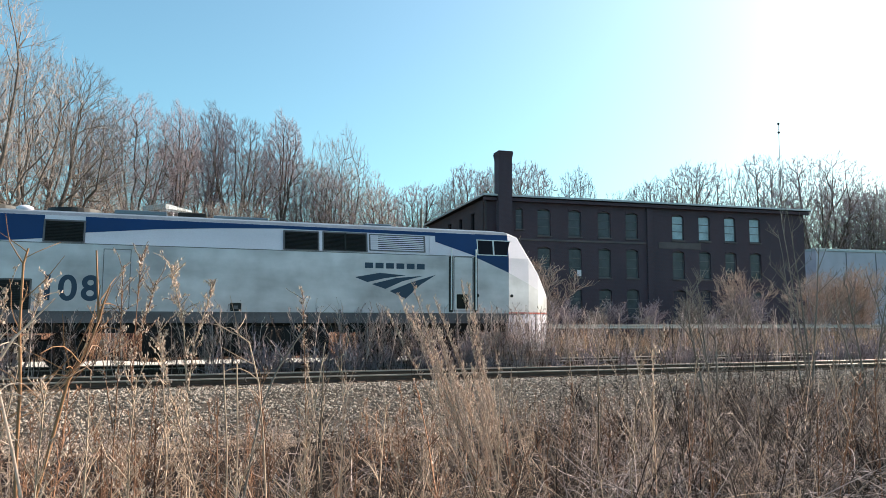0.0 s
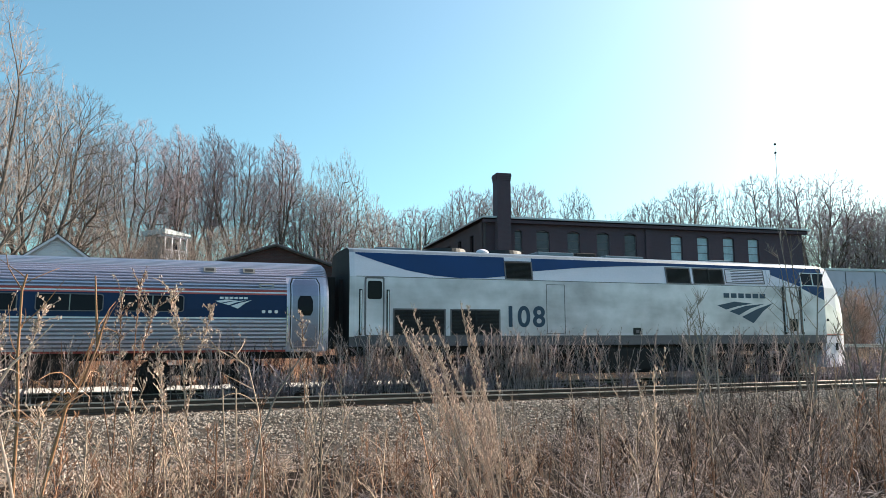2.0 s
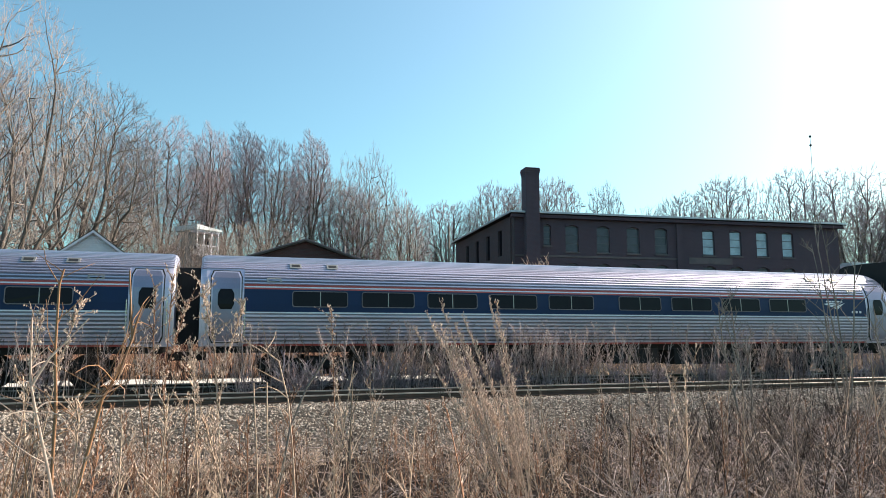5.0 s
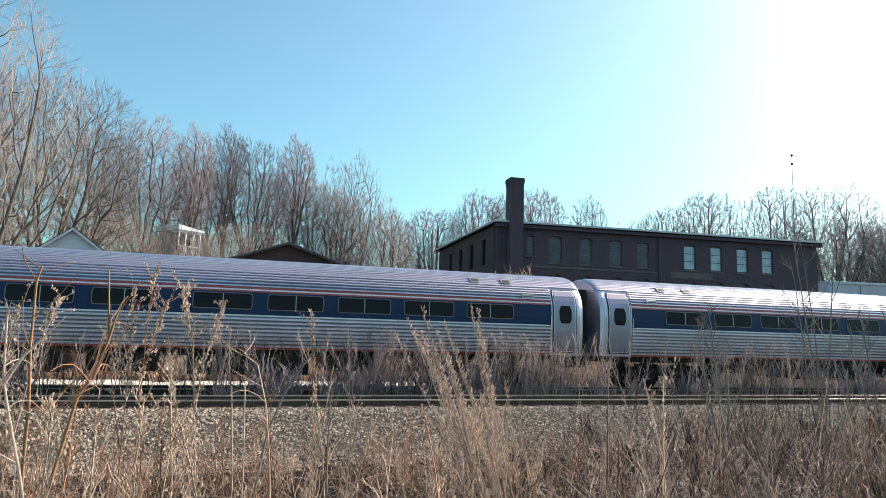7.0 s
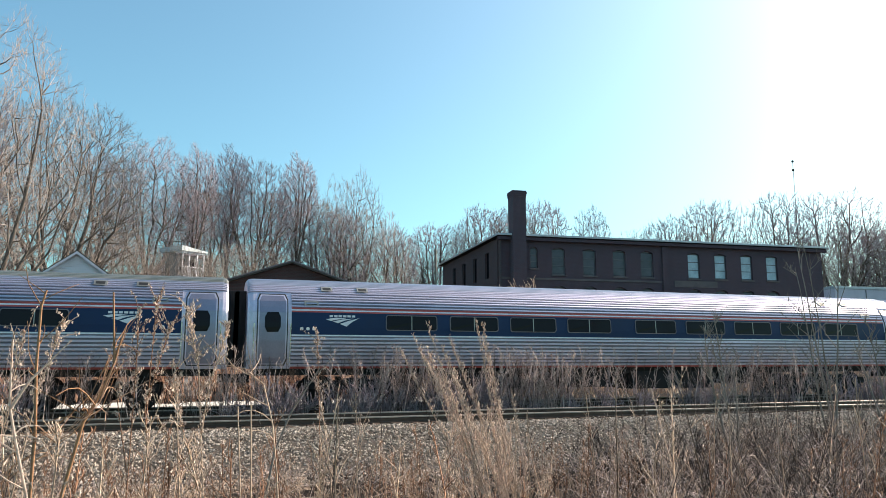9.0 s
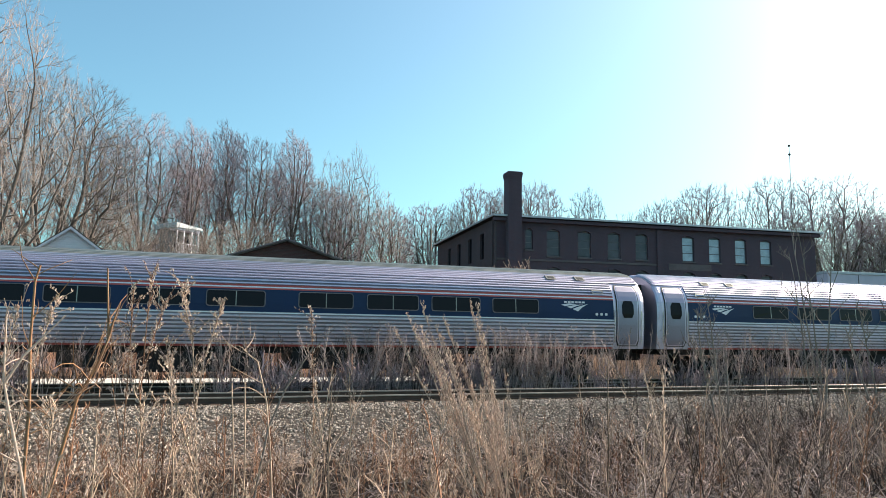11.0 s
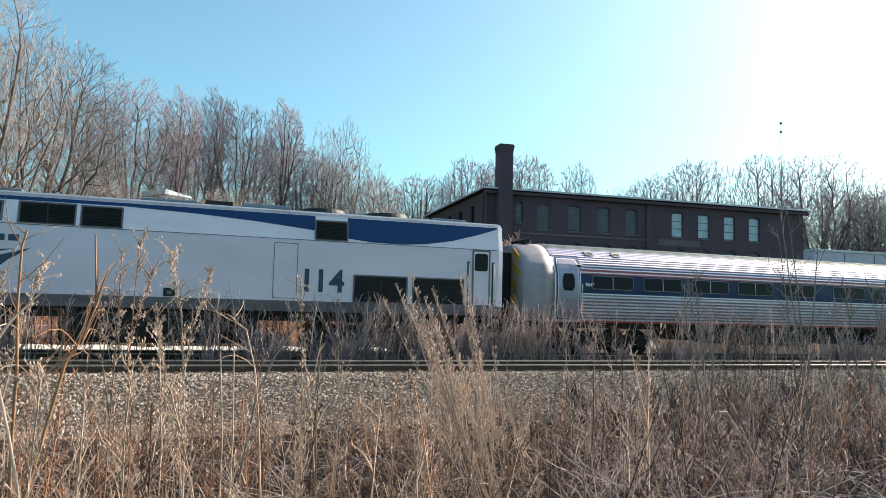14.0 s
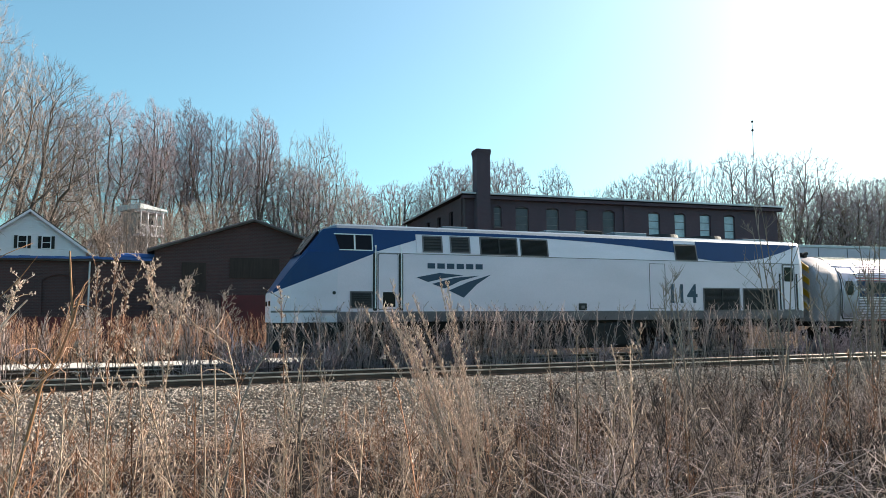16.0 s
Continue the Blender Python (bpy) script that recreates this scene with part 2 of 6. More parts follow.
# ---------- mesh helpers ----------
def part(name, bm, material, parent=None, label="", smooth=False):
    me = bpy.data.meshes.new(name)
    if isinstance(bm, bmesh.types.BMesh):
        bmesh.ops.recalc_face_normals(bm, faces=bm.faces)
        bm.to_mesh(me)
        bm.free()
    else:
        me.from_pydata(bm[0], [], bm[1])
    for m in (material if isinstance(material, (list, tuple)) else [material]):
        me.materials.append(m)
    if smooth:
        for p in me.polygons:
            p.use_smooth = True
    ob = new(name, me)
    if parent:
        ob.parent = parent
    if label:
        ob["label"] = label
    return ob


def thing(name, label, category, m=None, group="", kind=""):
    ob = new(name)
    ob.empty_display_size = 0.3
    if m is not None:
        ob.matrix_world = m
    return tagged(ob, label, category, group, kind)


def box(bm, x0, x1, y0, y1, z0, z1, bevel=0.0):
    r = bmesh.ops.create_cube(bm, size=1.0)
    bmesh.ops.transform(bm, verts=r["verts"], matrix=Matrix.Translation(((x0 + x1) / 2, (y0 + y1) / 2, (z0 + z1) / 2)) @ Matrix.Diagonal((abs(x1 - x0), abs(y1 - y0), abs(z1 - z0), 1)))
    if bevel:
        es = list({e for v in r["verts"] for e in v.link_edges})
        bmesh.ops.bevel(bm, geom=es, offset=bevel, segments=2, affect='EDGES', profile=0.5)
    return r["verts"]


def boxes(*specs, bevel=0.0):
    bm = bmesh.new()
    for s in specs:
        box(bm, *s, bevel=bevel)
    return bm


def rod(bm, a, b, r0, r1=None, n=6):
    """A tapered round bar from a to b."""
    a, b = Vector(a), Vector(b)
    d = b - a
    q = d.to_track_quat('Z', 'Y').to_matrix().to_4x4()
    bmesh.ops.create_cone(bm, cap_ends=True, segments=n, radius1=r0, radius2=r0 if r1 is None else r1, depth=d.length, matrix=Matrix.Translation((a + b) / 2) @ q)


def prism(pts, at, thick, axis='y', bm=None):
    """A flat plate of outline pts (pairs), thickness thick, set at 'at' along axis."""
    bm = bm or bmesh.new()
    def v(p, d):
        return (p[0], at + d, p[1]) if axis == 'y' else (at + d, p[0], p[1])
    lo = [bm.verts.new(v(p, 0)) for p in pts]
    hi = [bm.verts.new(v(p, thick)) for p in pts]
    bm.faces.new(lo)
    bm.faces.new(list(reversed(hi)))
    n = len(pts)
    for i in range(n):
        bm.faces.new((lo[i], lo[(i + 1) % n], hi[(i + 1) % n], hi[i]))
    return bm


def loft(stations, closed=True, mats=None):
    """Skins rings of equal count; stations are lists of (x, y, z). mats: material index for each strip of the ring."""
    bm = bmesh.new()
    rings = [[bm.verts.new(p) for p in s] for s in stations]
    n = len(rings[0])
    for a, b in zip(rings, rings[1:]):
        for i in range(n if closed else n - 1):
            j = (i + 1) % n
            f = bm.faces.new((a[i], a[j], b[j], b[i]))
            if mats:
                f.material_index = mats[i]
    if closed:
        bm.faces.new(rings[0])
        bm.faces.new(list(reversed(rings[-1])))
    return bm


def lettering(name, text, size, material, parent, m, depth=0.006, label=""):
    cu = bpy.data.curves.new(name, 'FONT')
    cu.body, cu.size, cu.extrude, cu.align_x, cu.align_y, cu.offset = text, size, depth, 'CENTER', 'CENTER', size * 0.022
    tmp = new(name + "_curve", cu)
    me = bpy.data.meshes.new_from_object(tmp)
    bpy.data.objects.remove(tmp)
    me.materials.clear()
    me.materials.append(material)
    ob = new(name, me)
    ob.parent = parent
    ob.matrix_local = m
    if label:
        ob["label"] = label
    return ob

# ---------- ground ----------
def smooth(a, b, v):
    t = min(1.0, max(0.0, (v - a) / (b - a)))
    return t * t * (3 - 2 * t)


PROFILE = ((-60, -0.3), (0, -0.2), (4, -0.35), (9, -0.78), (13.6, -0.86), (14.5, -0.75), (16.8, -0.22), (17.4, -0.17), (20.6, -0.17), (21.0, -0.24), (21.6, -0.17), (24.7, -0.17), (29.6, -0.2), (30.4, -0.4), (33, -0.35), (46, -0.2), (900, -0.2))


def ground_z(x, y):
    ys = [p[0] for p in PROFILE]
    z = float(np.interp(y, ys, [p[1] for p in PROFILE]))
    start = 46 + 38 * smooth(8, 22, x) - 6 * smooth(62, 80, x)
    top = 9.5 - 4.0 * smooth(15, 60, x) + 1.5 * smooth(70, 110, x)
    z += top * smooth(start, start + 60, y)
    if 2 < y < 14.2 or y > 27:
        z += 0.10 * noise.noise((x * 0.5, y * 0.5, 0)) + 0.04 * noise.noise((x * 2, y * 2, 3))
    return z


def spaced(lo, hi, fine_lo, fine_hi, fine, grow=1.35):
    out = list(np.arange(fine_lo, fine_hi + 1e-6, fine))
    s, v = fine, fine_lo
    while v > lo:
        s *= grow
        v -= s
        out.insert(0, max(v, lo))
    s, v = fine, fine_hi
    while v < hi:
        s *= grow
        v += s
        out.append(min(v, hi))
    return out


gx = spaced(-900, 1200, -16, 60, 0.75)
gy = spaced(-300, 1500, -2, 50, 0.4, 1.12)
gv = [(x, y, ground_z(x, y)) for y in gy for x in gx]
nx = len(gx)
gf = [(j * nx + i, j * nx + i + 1, (j + 1) * nx + i + 1, (j + 1) * nx + i) for j in range(len(gy) - 1) for i in range(nx - 1)]
ground = part("ground", (gv, gf), [M_SOIL, M_BALLAST_SHADE, M_GRAVEL, M_SAND], smooth=True)
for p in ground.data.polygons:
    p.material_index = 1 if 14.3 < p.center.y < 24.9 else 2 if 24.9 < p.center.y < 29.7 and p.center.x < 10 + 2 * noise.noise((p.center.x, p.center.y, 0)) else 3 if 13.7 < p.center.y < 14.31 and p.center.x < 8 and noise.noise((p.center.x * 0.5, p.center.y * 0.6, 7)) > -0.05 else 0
tagged(ground, "brown winter soil with grey ballast under the tracks", "ground", kind="structure")

# ---------- train ----------
def yb(z):
    """Half width of the locomotive's side at height z."""
    return 1.52 if z < 3.42 else 1.52 - 0.12 * (z - 3.42) / 0.75


def plate(bm, pts, s, o0, o1, half=yb):
    """A plate of outline pts (u, z) on the side s (+1, -1), between the offsets o0 and o1 from the skin."""
    lo = [bm.verts.new((-u, s * (half(z) + o0), z)) for u, z in pts]
    hi = [bm.verts.new((-u, s * (half(z) + o1), z)) for u, z in pts]
    bm.faces.new(lo)
    bm.faces.new(hi)
    n = len(pts)
    for i in range(n):
        bm.faces.new((lo[i], lo[(i + 1) % n], hi[(i + 1) % n], hi[i]))
    return bm


def rect(u0, u1, z0, z1, r=0.0, k=4):
    if not r:
        return [(u0, z0), (u1, z0), (u1, z1), (u0, z1)]
    out = []
    for cx, cz, a in ((u1 - r, z0 + r, -90), (u1 - r, z1 - r, 0), (u0 + r, z1 - r, 90), (u0 + r, z0 + r, 180)):
        for i in range(k + 1):
            b = radians(a + 90 * i / k)
            out.append((cx + r * math.cos(b), cz + r * math.sin(b)))
    return out


def curved_panel(u0, u1, z0, z1, s, out, half, n=12):
    """A panel with clipped corners that follows the curved side, proud of it by out."""
    bm = bmesh.new()
    zs = np.linspace(z0, z1, n + 1)
    c = min(0.1, (z1 - z0) / 6)
    rows = []
    for z in zs:
        z = float(z)
        e = min(z - z0, z1 - z)
        k = 0.07 * max(0.0, 1 - e / c) ** 2
        rows.append([bm.verts.new((-u, s * (half(z) + o), z)) for u, o in ((u0 + k, -0.02), (u0 + k, out), (u1 - k, out), (u1 - k, -0.02))])
    for a, b in zip(rows, rows[1:]):
        for i in range(3):
            bm.faces.new((a[i], a[i + 1], b[i + 1], b[i]))
    bm.faces.new(rows[0])
    bm.faces.new(rows[-1])
    return bm


def side_plate(name, pts, s, parent, material, o0=0.0, o1=0.012, half=yb, label=""):
    return part(name, plate(bmesh.new(), pts, s, o0, o1, half), material, parent, label)


def ring_plate(name, outer, inner, s, parent, material, o0, o1, half, label=""):
    """A frame between two outlines of equal count."""
    bm = bmesh.new()
    n = len(outer)
    def vs(pts, o):
        return [bm.verts.new((-u, s * (half(z) + o), z)) for u, z in pts]
    a, b, c, d = vs(outer, o0), vs(outer, o1), vs(inner, o1), vs(inner, o0)
    for i in range(n):
        j = (i + 1) % n
        bm.faces.new((a[i], a[j], b[j], b[i]))
        bm.faces.new((b[i], b[j], c[j], c[i]))
        bm.faces.new((c[i], c[j], d[j], d[i]))
    return part(name, bm, material, parent, label)


def grille(name, u0, u1, z0, z1, s, parent, bars, half=yb, backing=M_GRILLE, slats=M_GRILLE, label="", post=True):
    g = side_plate(name, rect(u0, u1, z0, z1), s, parent, backing, 0.001, 0.006, half, label)
    bm = bmesh.new()
    dz = (z1 - z0) / bars
    for i in range(bars):
        z = z0 + dz * (i + 0.2)
        a, b = z, z + dz * 0.6
        vs = [bm.verts.new((-u, s * (half(zz) + o), zz)) for u in (u0 + 0.03, u1 - 0.03) for zz, o in ((a, 0.006), (a, 0.035), (b, 0.012), (b, 0.006))]
        for k in range(4):
            bm.faces.new((vs[k], vs[(k + 1) % 4], vs[4 + (k + 1) % 4], vs[4 + k]))
    if post:
        um = (u0 + u1) / 2
        plate(bm, rect(um - 0.02, um + 0.02, z0, z1), s, 0.006, 0.04, half)
    part("slats", bm, slats, g)
    bm = bmesh.new()
    for a in ((u0 - 0.025, u0 + 0.02, z0 - 0.02, z1 + 0.02), (u1 - 0.02, u1 + 0.025, z0 - 0.02, z1 + 0.02), (u0, u1, z0 - 0.025, z0 + 0.015), (u0, u1, z1 - 0.015, z1 + 0.025)):
        plate(bm, rect(*a), s, 0.002, 0.022, half)
    part("grille_frame", bm, M_SKIRT, g)
    return g


def wheelset(parent, x, r):
    bm = bmesh.new()
    q = Matrix.Rotation(radians(90), 4, 'X')
    bmesh.ops.create_cone(bm, cap_ends=True, segments=10, radius1=0.085, radius2=0.085, depth=1.7, matrix=q)
    for s in (-1, 1):
        bmesh.ops.create_cone(bm, cap_ends=True, segments=28, radius1=r, radius2=r, depth=0.13, matrix=Matrix.Translation((0, s * 0.78, 0)) @ q)
        bmesh.ops.create_cone(bm, cap_ends=True, segments=28, radius1=r + 0.028, radius2=r + 0.028, depth=0.03, matrix=Matrix.Translation((0, s * 0.70, 0)) @ q)
        bmesh.ops.create_cone(bm, cap_ends=True, segments=14, radius1=r * 0.4, radius2=r * 0.4, depth=0.17, matrix=Matrix.Translation((0, s * 0.79, 0)) @ q)
        for k in range(4):
            a = k * math.pi / 2
            box(bm, r * 0.6 * math.cos(a) - 0.05, r * 0.6 * math.cos(a) + 0.05, s * 0.85 - 0.012, s * 0.85 + 0.012, r * 0.6 * math.sin(a) - 0.05, r * 0.6 * math.sin(a) + 0.05)
    w = part("wheelset", bm, M_DARK, parent, "worn steel wheelset")
    w.location = (x, 0, r)
    WHEELS.append((w, x, r))
    return w


WHEELS = []


def bogie(parent, x, base, r, frame_mat):
    bm = bmesh.new()
    for s in (-1, 1):
        box(bm, x - base / 2 - 0.5, x + base / 2 + 0.5, s * 1.0 - 0.06, s * 1.0 + 0.06, r + 0.05, r + 0.28, 0.03)
        for k in (-1, 1):
            box(bm, x + k * base / 2 - 0.2, x + k * base / 2 + 0.2, s * 1.0 - 0.11, s * 1.0 + 0.11, r - 0.18, r + 0.2, 0.03)
            rod(bm, (x + k * 0.42, s * 1.06, r - 0.25), (x + k * 0.42, s * 1.06, r + 0.4), 0.11, n=10)
    box(bm, x - 0.25, x + 0.25, -1.0, 1.0, r, r + 0.35, 0.03)
    b = part("bogie", bm, frame_mat, parent, "dusty dark bogie frame")
    for k in (-1, 1):
        wheelset(b, x + k * base / 2, r)
    return b


def swoosh(s, parent, u0, z0, w, h, material, half, flip):
    """Three plain tapering bands, as one emblem."""
    bm = bmesh.new()
    rows = (((0.0, 0.80), (0.30, 0.98), (0.62, 0.90), (0.36, 0.78), (0.15, 0.62)),
            ((0.20, 0.55), (0.50, 0.80), (0.84, 0.90), (0.58, 0.68), (0.37, 0.38)),
            ((0.42, 0.30), (0.70, 0.66), (1.0, 0.95), (0.80, 0.55), (0.62, 0.02)))
    for pts in rows:
        pts = [(u0 + w * (1 - a if flip else a), z0 + h * b) for a, b in pts]
        plate(bm, pts, s, 0.002, 0.008, half)
    return part("emblem", bm, material, parent, "plain emblem of three tapering bands")


def name_bars(s, parent, u0, u1, z0, z1, n, material, half):
    w = (u1 - u0) / n
    for i in range(n):
        side_plate("name_bar", rect(u0 + w * (i + 0.1), u0 + w * (i + 0.86), z0, z1), s, parent, material, 0.002, 0.008, half)


def locomotive(number, skin, label, nose):
    L = 20.6
    top = thing("locomotive", label, "locomotive", group="train")
    def ring(u):
        zt = float(np.interp(u, (0, 0.12, 0.55, 1.45, 1.9, 2.4, 20.2, 20.6), (2.2, 2.36, 2.98, 4.15, 4.34, 4.40, 4.40, 4.36)))
        k = float(np.interp(u, (0, 0.12, 0.55, 1.0, 1.85, 20.45, 20.6), (0.40, 0.48, 0.68, 0.82, 1, 1, 0.975)))
        zb = float(np.interp(u, (0, 0.3, 3.0, 3.1), (2.15, 2.3, 3.39, 3.40)))
        half = [(1.50, 1.28), (1.52, 1.58), (1.52, zb), (1.52, 3.42), (1.40, 4.17), (1.32, 4.26), (1.1, 4.33), (0.55, 4.40)]
        pts = [(y * k, min(z, zt - 0.006 * (len(half) - i))) for i, (y, z) in enumerate(half)]
        return [(-u, -y, z) for y, z in pts] + [(-u, y, z) for y, z in reversed(pts)]
    us = [0, 0.12, 0.3, 0.55, 1.0, 1.45, 1.85, 2.4, 3.0, 3.02] + [float(v) for v in np.linspace(4.5, 19.5, 7)] + [20.45, 20.6]
    bm = bmesh.new()
    rings = [[bm.verts.new(p) for p in ring(u)] for u in us]
    n = 16
    for k, (a, b) in enumerate(zip(rings, rings[1:])):
        u = (us[k] + us[k + 1]) / 2
        for i in range(n):
            j = (i + 1) % n
            f = bm.faces.new((a[i], a[j], b[j], b[i]))
            h = i if i < 8 else 14 - i
            if i == 15:
                f.material_index = 5
            elif h == 0:
                f.material_index = 1 if u < 1.8 else 4
            elif h == 1:
                f.material_index = 0
            elif h == 2:
                f.material_index = (nose if u < 1.8 else 2) if u < 3 else 0
            elif h == 3:
                f.material_index = (nose if u < 1.8 else 2) if u < 3 else 1
            else:
                f.material_index = nose if u < 1.6 else 3
    bm.faces.new(rings[0]).material_index = 1
    bm.faces.new(list(reversed(rings[-1]))).material_index = 5
    part("body", bm, [skin, M_WHITE, M_BLUE, M_ROOFGREY, M_SKIRT, M_DARK], top, "silver body with a white upper band")
    # windscreen and pilot
    for s in (-1, 1):
        bm = bmesh.new()
        vs = [bm.verts.new(p) for p in ((-0.80, s * 0.06, 3.34), (-0.84, s * 0.95, 3.34), (-1.36, s * 1.12, 4.05), (-1.36, s * 0.06, 4.06))]
        bm.faces.new(vs)
        r = bmesh.ops.extrude_face_region(bm, geom=list(bm.faces))
        bmesh.ops.translate(bm, verts=[g for g in r["geom"] if isinstance(g, bmesh.types.BMVert)], vec=(0.05, 0, 0.035))
        part("windscreen", bm, M_GLASS, top, "dark windscreen pane")
        part("headlight", boxes((-0.03, 0.03, s * 0.36 - 0.14, s * 0.36 + 0.14, 1.78, 1.94), bevel=0.02), M_GLASS, top)
    bm = loft([[(-u, -y, z) for y, z in ((1.42 * k, 0.36), (1.46 * k, 1.275))] + [(-u, y, z) for y, z in ((1.46 * k, 1.275), (1.42 * k, 0.36))] for u, k in ((0.05, 0.45), (0.55, 0.69), (1.0, 0.83), (1.85, 1.0))])
    part("pilot", bm, M_WHITE if nose == 1 else M_DARK, top, "pilot skirt under the nose")
    for s in (-1, 1):
        bm = bmesh.new()
        pv = [[bm.verts.new((-u, s * (1.525 * k + 0.012), z)) for z in (1.58, 1.64)] for u, k in ((0.0, 0.40), (0.12, 0.48), (0.55, 0.68), (1.0, 0.82), (1.85, 1.0))]
        for a, b in zip(pv, pv[1:]):
            bm.faces.new((a[0], b[0], b[1], a[1]))
        part("red_line", bm, M_RED if nose == 1 else M_SKIRT, top, "thin line round the nose")
        # cab window, doors
        w = side_plate("cab_window", [(1.92, 3.50), (2.93, 3.50), (2.93, 3.96), (1.78, 3.96)], s, top, M_GLASS, 0.0, 0.012, label="dark cab side window")
        part("mullion", plate(bmesh.new(), rect(2.36, 2.41, 3.49, 3.97), s, 0.004, 0.022), M_STRIPE_WHITE, w)
        bm = bmesh.new()
        for a in (((1.90, 3.47), (2.96, 3.47), (2.96, 3.50), (1.90, 3.50)), ((1.75, 3.96), (2.96, 3.96), (2.96, 3.99), (1.74, 3.99)), ((2.93, 3.50), (2.96, 3.50), (2.96, 3.96), (2.93, 3.96))):
            plate(bm, a, s, 0.002, 0.018)
        part("window_rim", bm, M_STRIPE_WHITE, w, "thin pale window rim")
        d = side_plate("cab_door", rect(3.12, 3.78, 1.66, 3.40, 0.05), s, top, M_SKIRT, 0.0, 0.010, label="painted cab door with a dark joint")
        part("door_leaf", plate(bmesh.new(), rect(3.14, 3.76, 1.68, 3.38, 0.05), s, 0.010, 0.016), skin, d)
        part("door_window", plate(bmesh.new(), rect(3.28, 3.68, 1.74, 2.2, 0.03), s, 0.014, 0.024), M_GLASS, d)
        bm = bmesh.new()
        for u in (3.03, 3.87):
            plate(bm, rect(u - 0.07, u + 0.07, 1.62, 3.41, 0.05), s, 0.0, 0.012)
        part("rail_recess", bm, M_GRILLE, top, "dark handrail recess")
        for u in (3.03, 3.87):
            bm = bmesh.new()
            rod(bm, (-u, s * 1.575, 1.7), (-u, s * 1.575, 3.65), 0.022)
            rod(bm, (-u, s * 1.52, 1.72), (-u, s * 1.58, 1.72), 0.018)
            rod(bm, (-u, s * 1.51, 3.62), (-u, s * 1.58, 3.62), 0.018)
            part("handrail", bm, M_STRIPE_WHITE, top, "pale painted handrail")
        if s > 0 or number == "114":
            grille("step_grille", 2.26, 2.92, 1.72, 2.2, s, top, 7, post=False)
        for u in (1.75, 2.95):
            side_plate("port", rect(u - 0.05, u + 0.05, 2.12, 2.22, 0.04), s, top, M_GRILLE, 0.0, 0.01)
        # upper openings
        if number == "114":
            for a, b in ((4.62, 5.26), (5.57, 6.22)):
                grille("louvre", a, b, 3.50, 4.0, s, top, 5, label="black louvred vent", post=False)
        else:
            grille("louvre", 4.75, 6.52, 3.52, 4.0, s, top, 8, backing=M_GRILLE, slats=M_WHITE, label="white slatted vent", post=False)
        grille("side_vent", 6.62, 7.96, 3.47, 4.02, s, top, 14, label="black engine room vent")
        grille("side_vent", 8.10, 9.12, 3.46, 4.01, s, top, 14, label="black engine room vent", post=False)
        grille("side_vent", 14.45, 15.42, 3.46, 4.03, s, top, 14, label="black engine room vent", post=False)
        for a, b in ((4.40, 4.58), (6.26, 6.58), (7.97, 8.09)):
            side_plate("vent_post", rect(a, b, 3.46, 4.03), s, top, M_WHITE, 0.0, 0.02)
        grille("radiator_grille", 15.66, 17.34, 1.62, 2.42, s, top, 18, label="large black radiator grille")
        grille("radiator_grille", 17.54, 19.22, 1.62, 2.42, s, top, 18, label="large black radiator grille")
        # blue bands of the upper side
        side_plate("blue_band", [(3.0, 3.43), (4.38, 3.86), (4.38, 4.16), (3.0, 4.16)], s, top, M_BLUE, 0.001, 0.006)
        side_plate("blue_band", [(4.38, 4.05), (9.2, 4.07), (11, 4.0), (12.6, 3.9), (14.44, 3.72), (14.44, 4.165), (4.38, 4.165)], s, top, M_BLUE, 0.001, 0.006)
        side_plate("blue_band", [(15.43, 3.53), (16.2, 3.45), (17.1, 3.435), (17.9, 3.49), (18.8, 3.64), (19.6, 3.86), (20.42, 4.12), (20.42, 4.165), (15.43, 4.165)], s, top, M_BLUE, 0.001, 0.006)
        # rear door, panels
        d = side_plate("rear_door", rect(19.56, 20.1, 1.62, 3.36, 0.04), s, top, skin, 0.0, 0.02)
        ring_plate("door_frame", rect(19.52, 20.14, 1.6, 3.40, 0.05), rect(19.57, 20.09, 1.63, 3.35, 0.04), s, d, M_SKIRT, 0.0, 0.026, yb)
        part("door_window", plate(bmesh.new(), rect(19.60, 20.05, 2.72, 3.28, 0.07), s, 0.02, 0.03), M_GLASS, d)
        for u in (19.40, 20.26):
            side_plate("rail_recess", rect(u - 0.05, u + 0.05, 1.62, 3.02), s, top, M_GRILLE, 0.0, 0.008)
            bm = bmesh.new()
            rod(bm, (-u, s * 1.57, 1.66), (-u, s * 1.57, 2.98), 0.02)
            part("handrail", bm, M_STRIPE_WHITE, top, "pale painted handrail")
        h = ring_plate("hatch_outline", rect(13.25, 13.95, 1.66, 3.30), rect(13.27, 13.93, 1.68, 3.28), s, top, M_SKIRT, 0.0, 0.008, yb)
        b = side_plate("fuel_filler", rect(10.28, 10.6, 1.62, 1.86, 0.03), s, top, M_GRILLE, 0.0, 0.014)
        part("cap", boxes((-10.5, -10.38, s * 1.54 - 0.01, s * 1.54 + 0.01, 1.68, 1.78)), M_SKIRT, b)
        side_plate("seam_strip", rect(3.0, 20.4, 3.405, 3.425), s, top, M_SKIRT, 0.001, 0.008)
        side_plate("sill_strip", rect(1.3, 20.45, 1.56, 1.60), s, top, M_SKIRT, 0.001, 0.012)
        bm = bmesh.new()
        for k in range(4):
            z = 0.45 + 0.24 * k
            box(bm, -20.1, -19.6, s * 1.42 - 0.06, s * 1.42 + 0.06, z, z + 0.03)
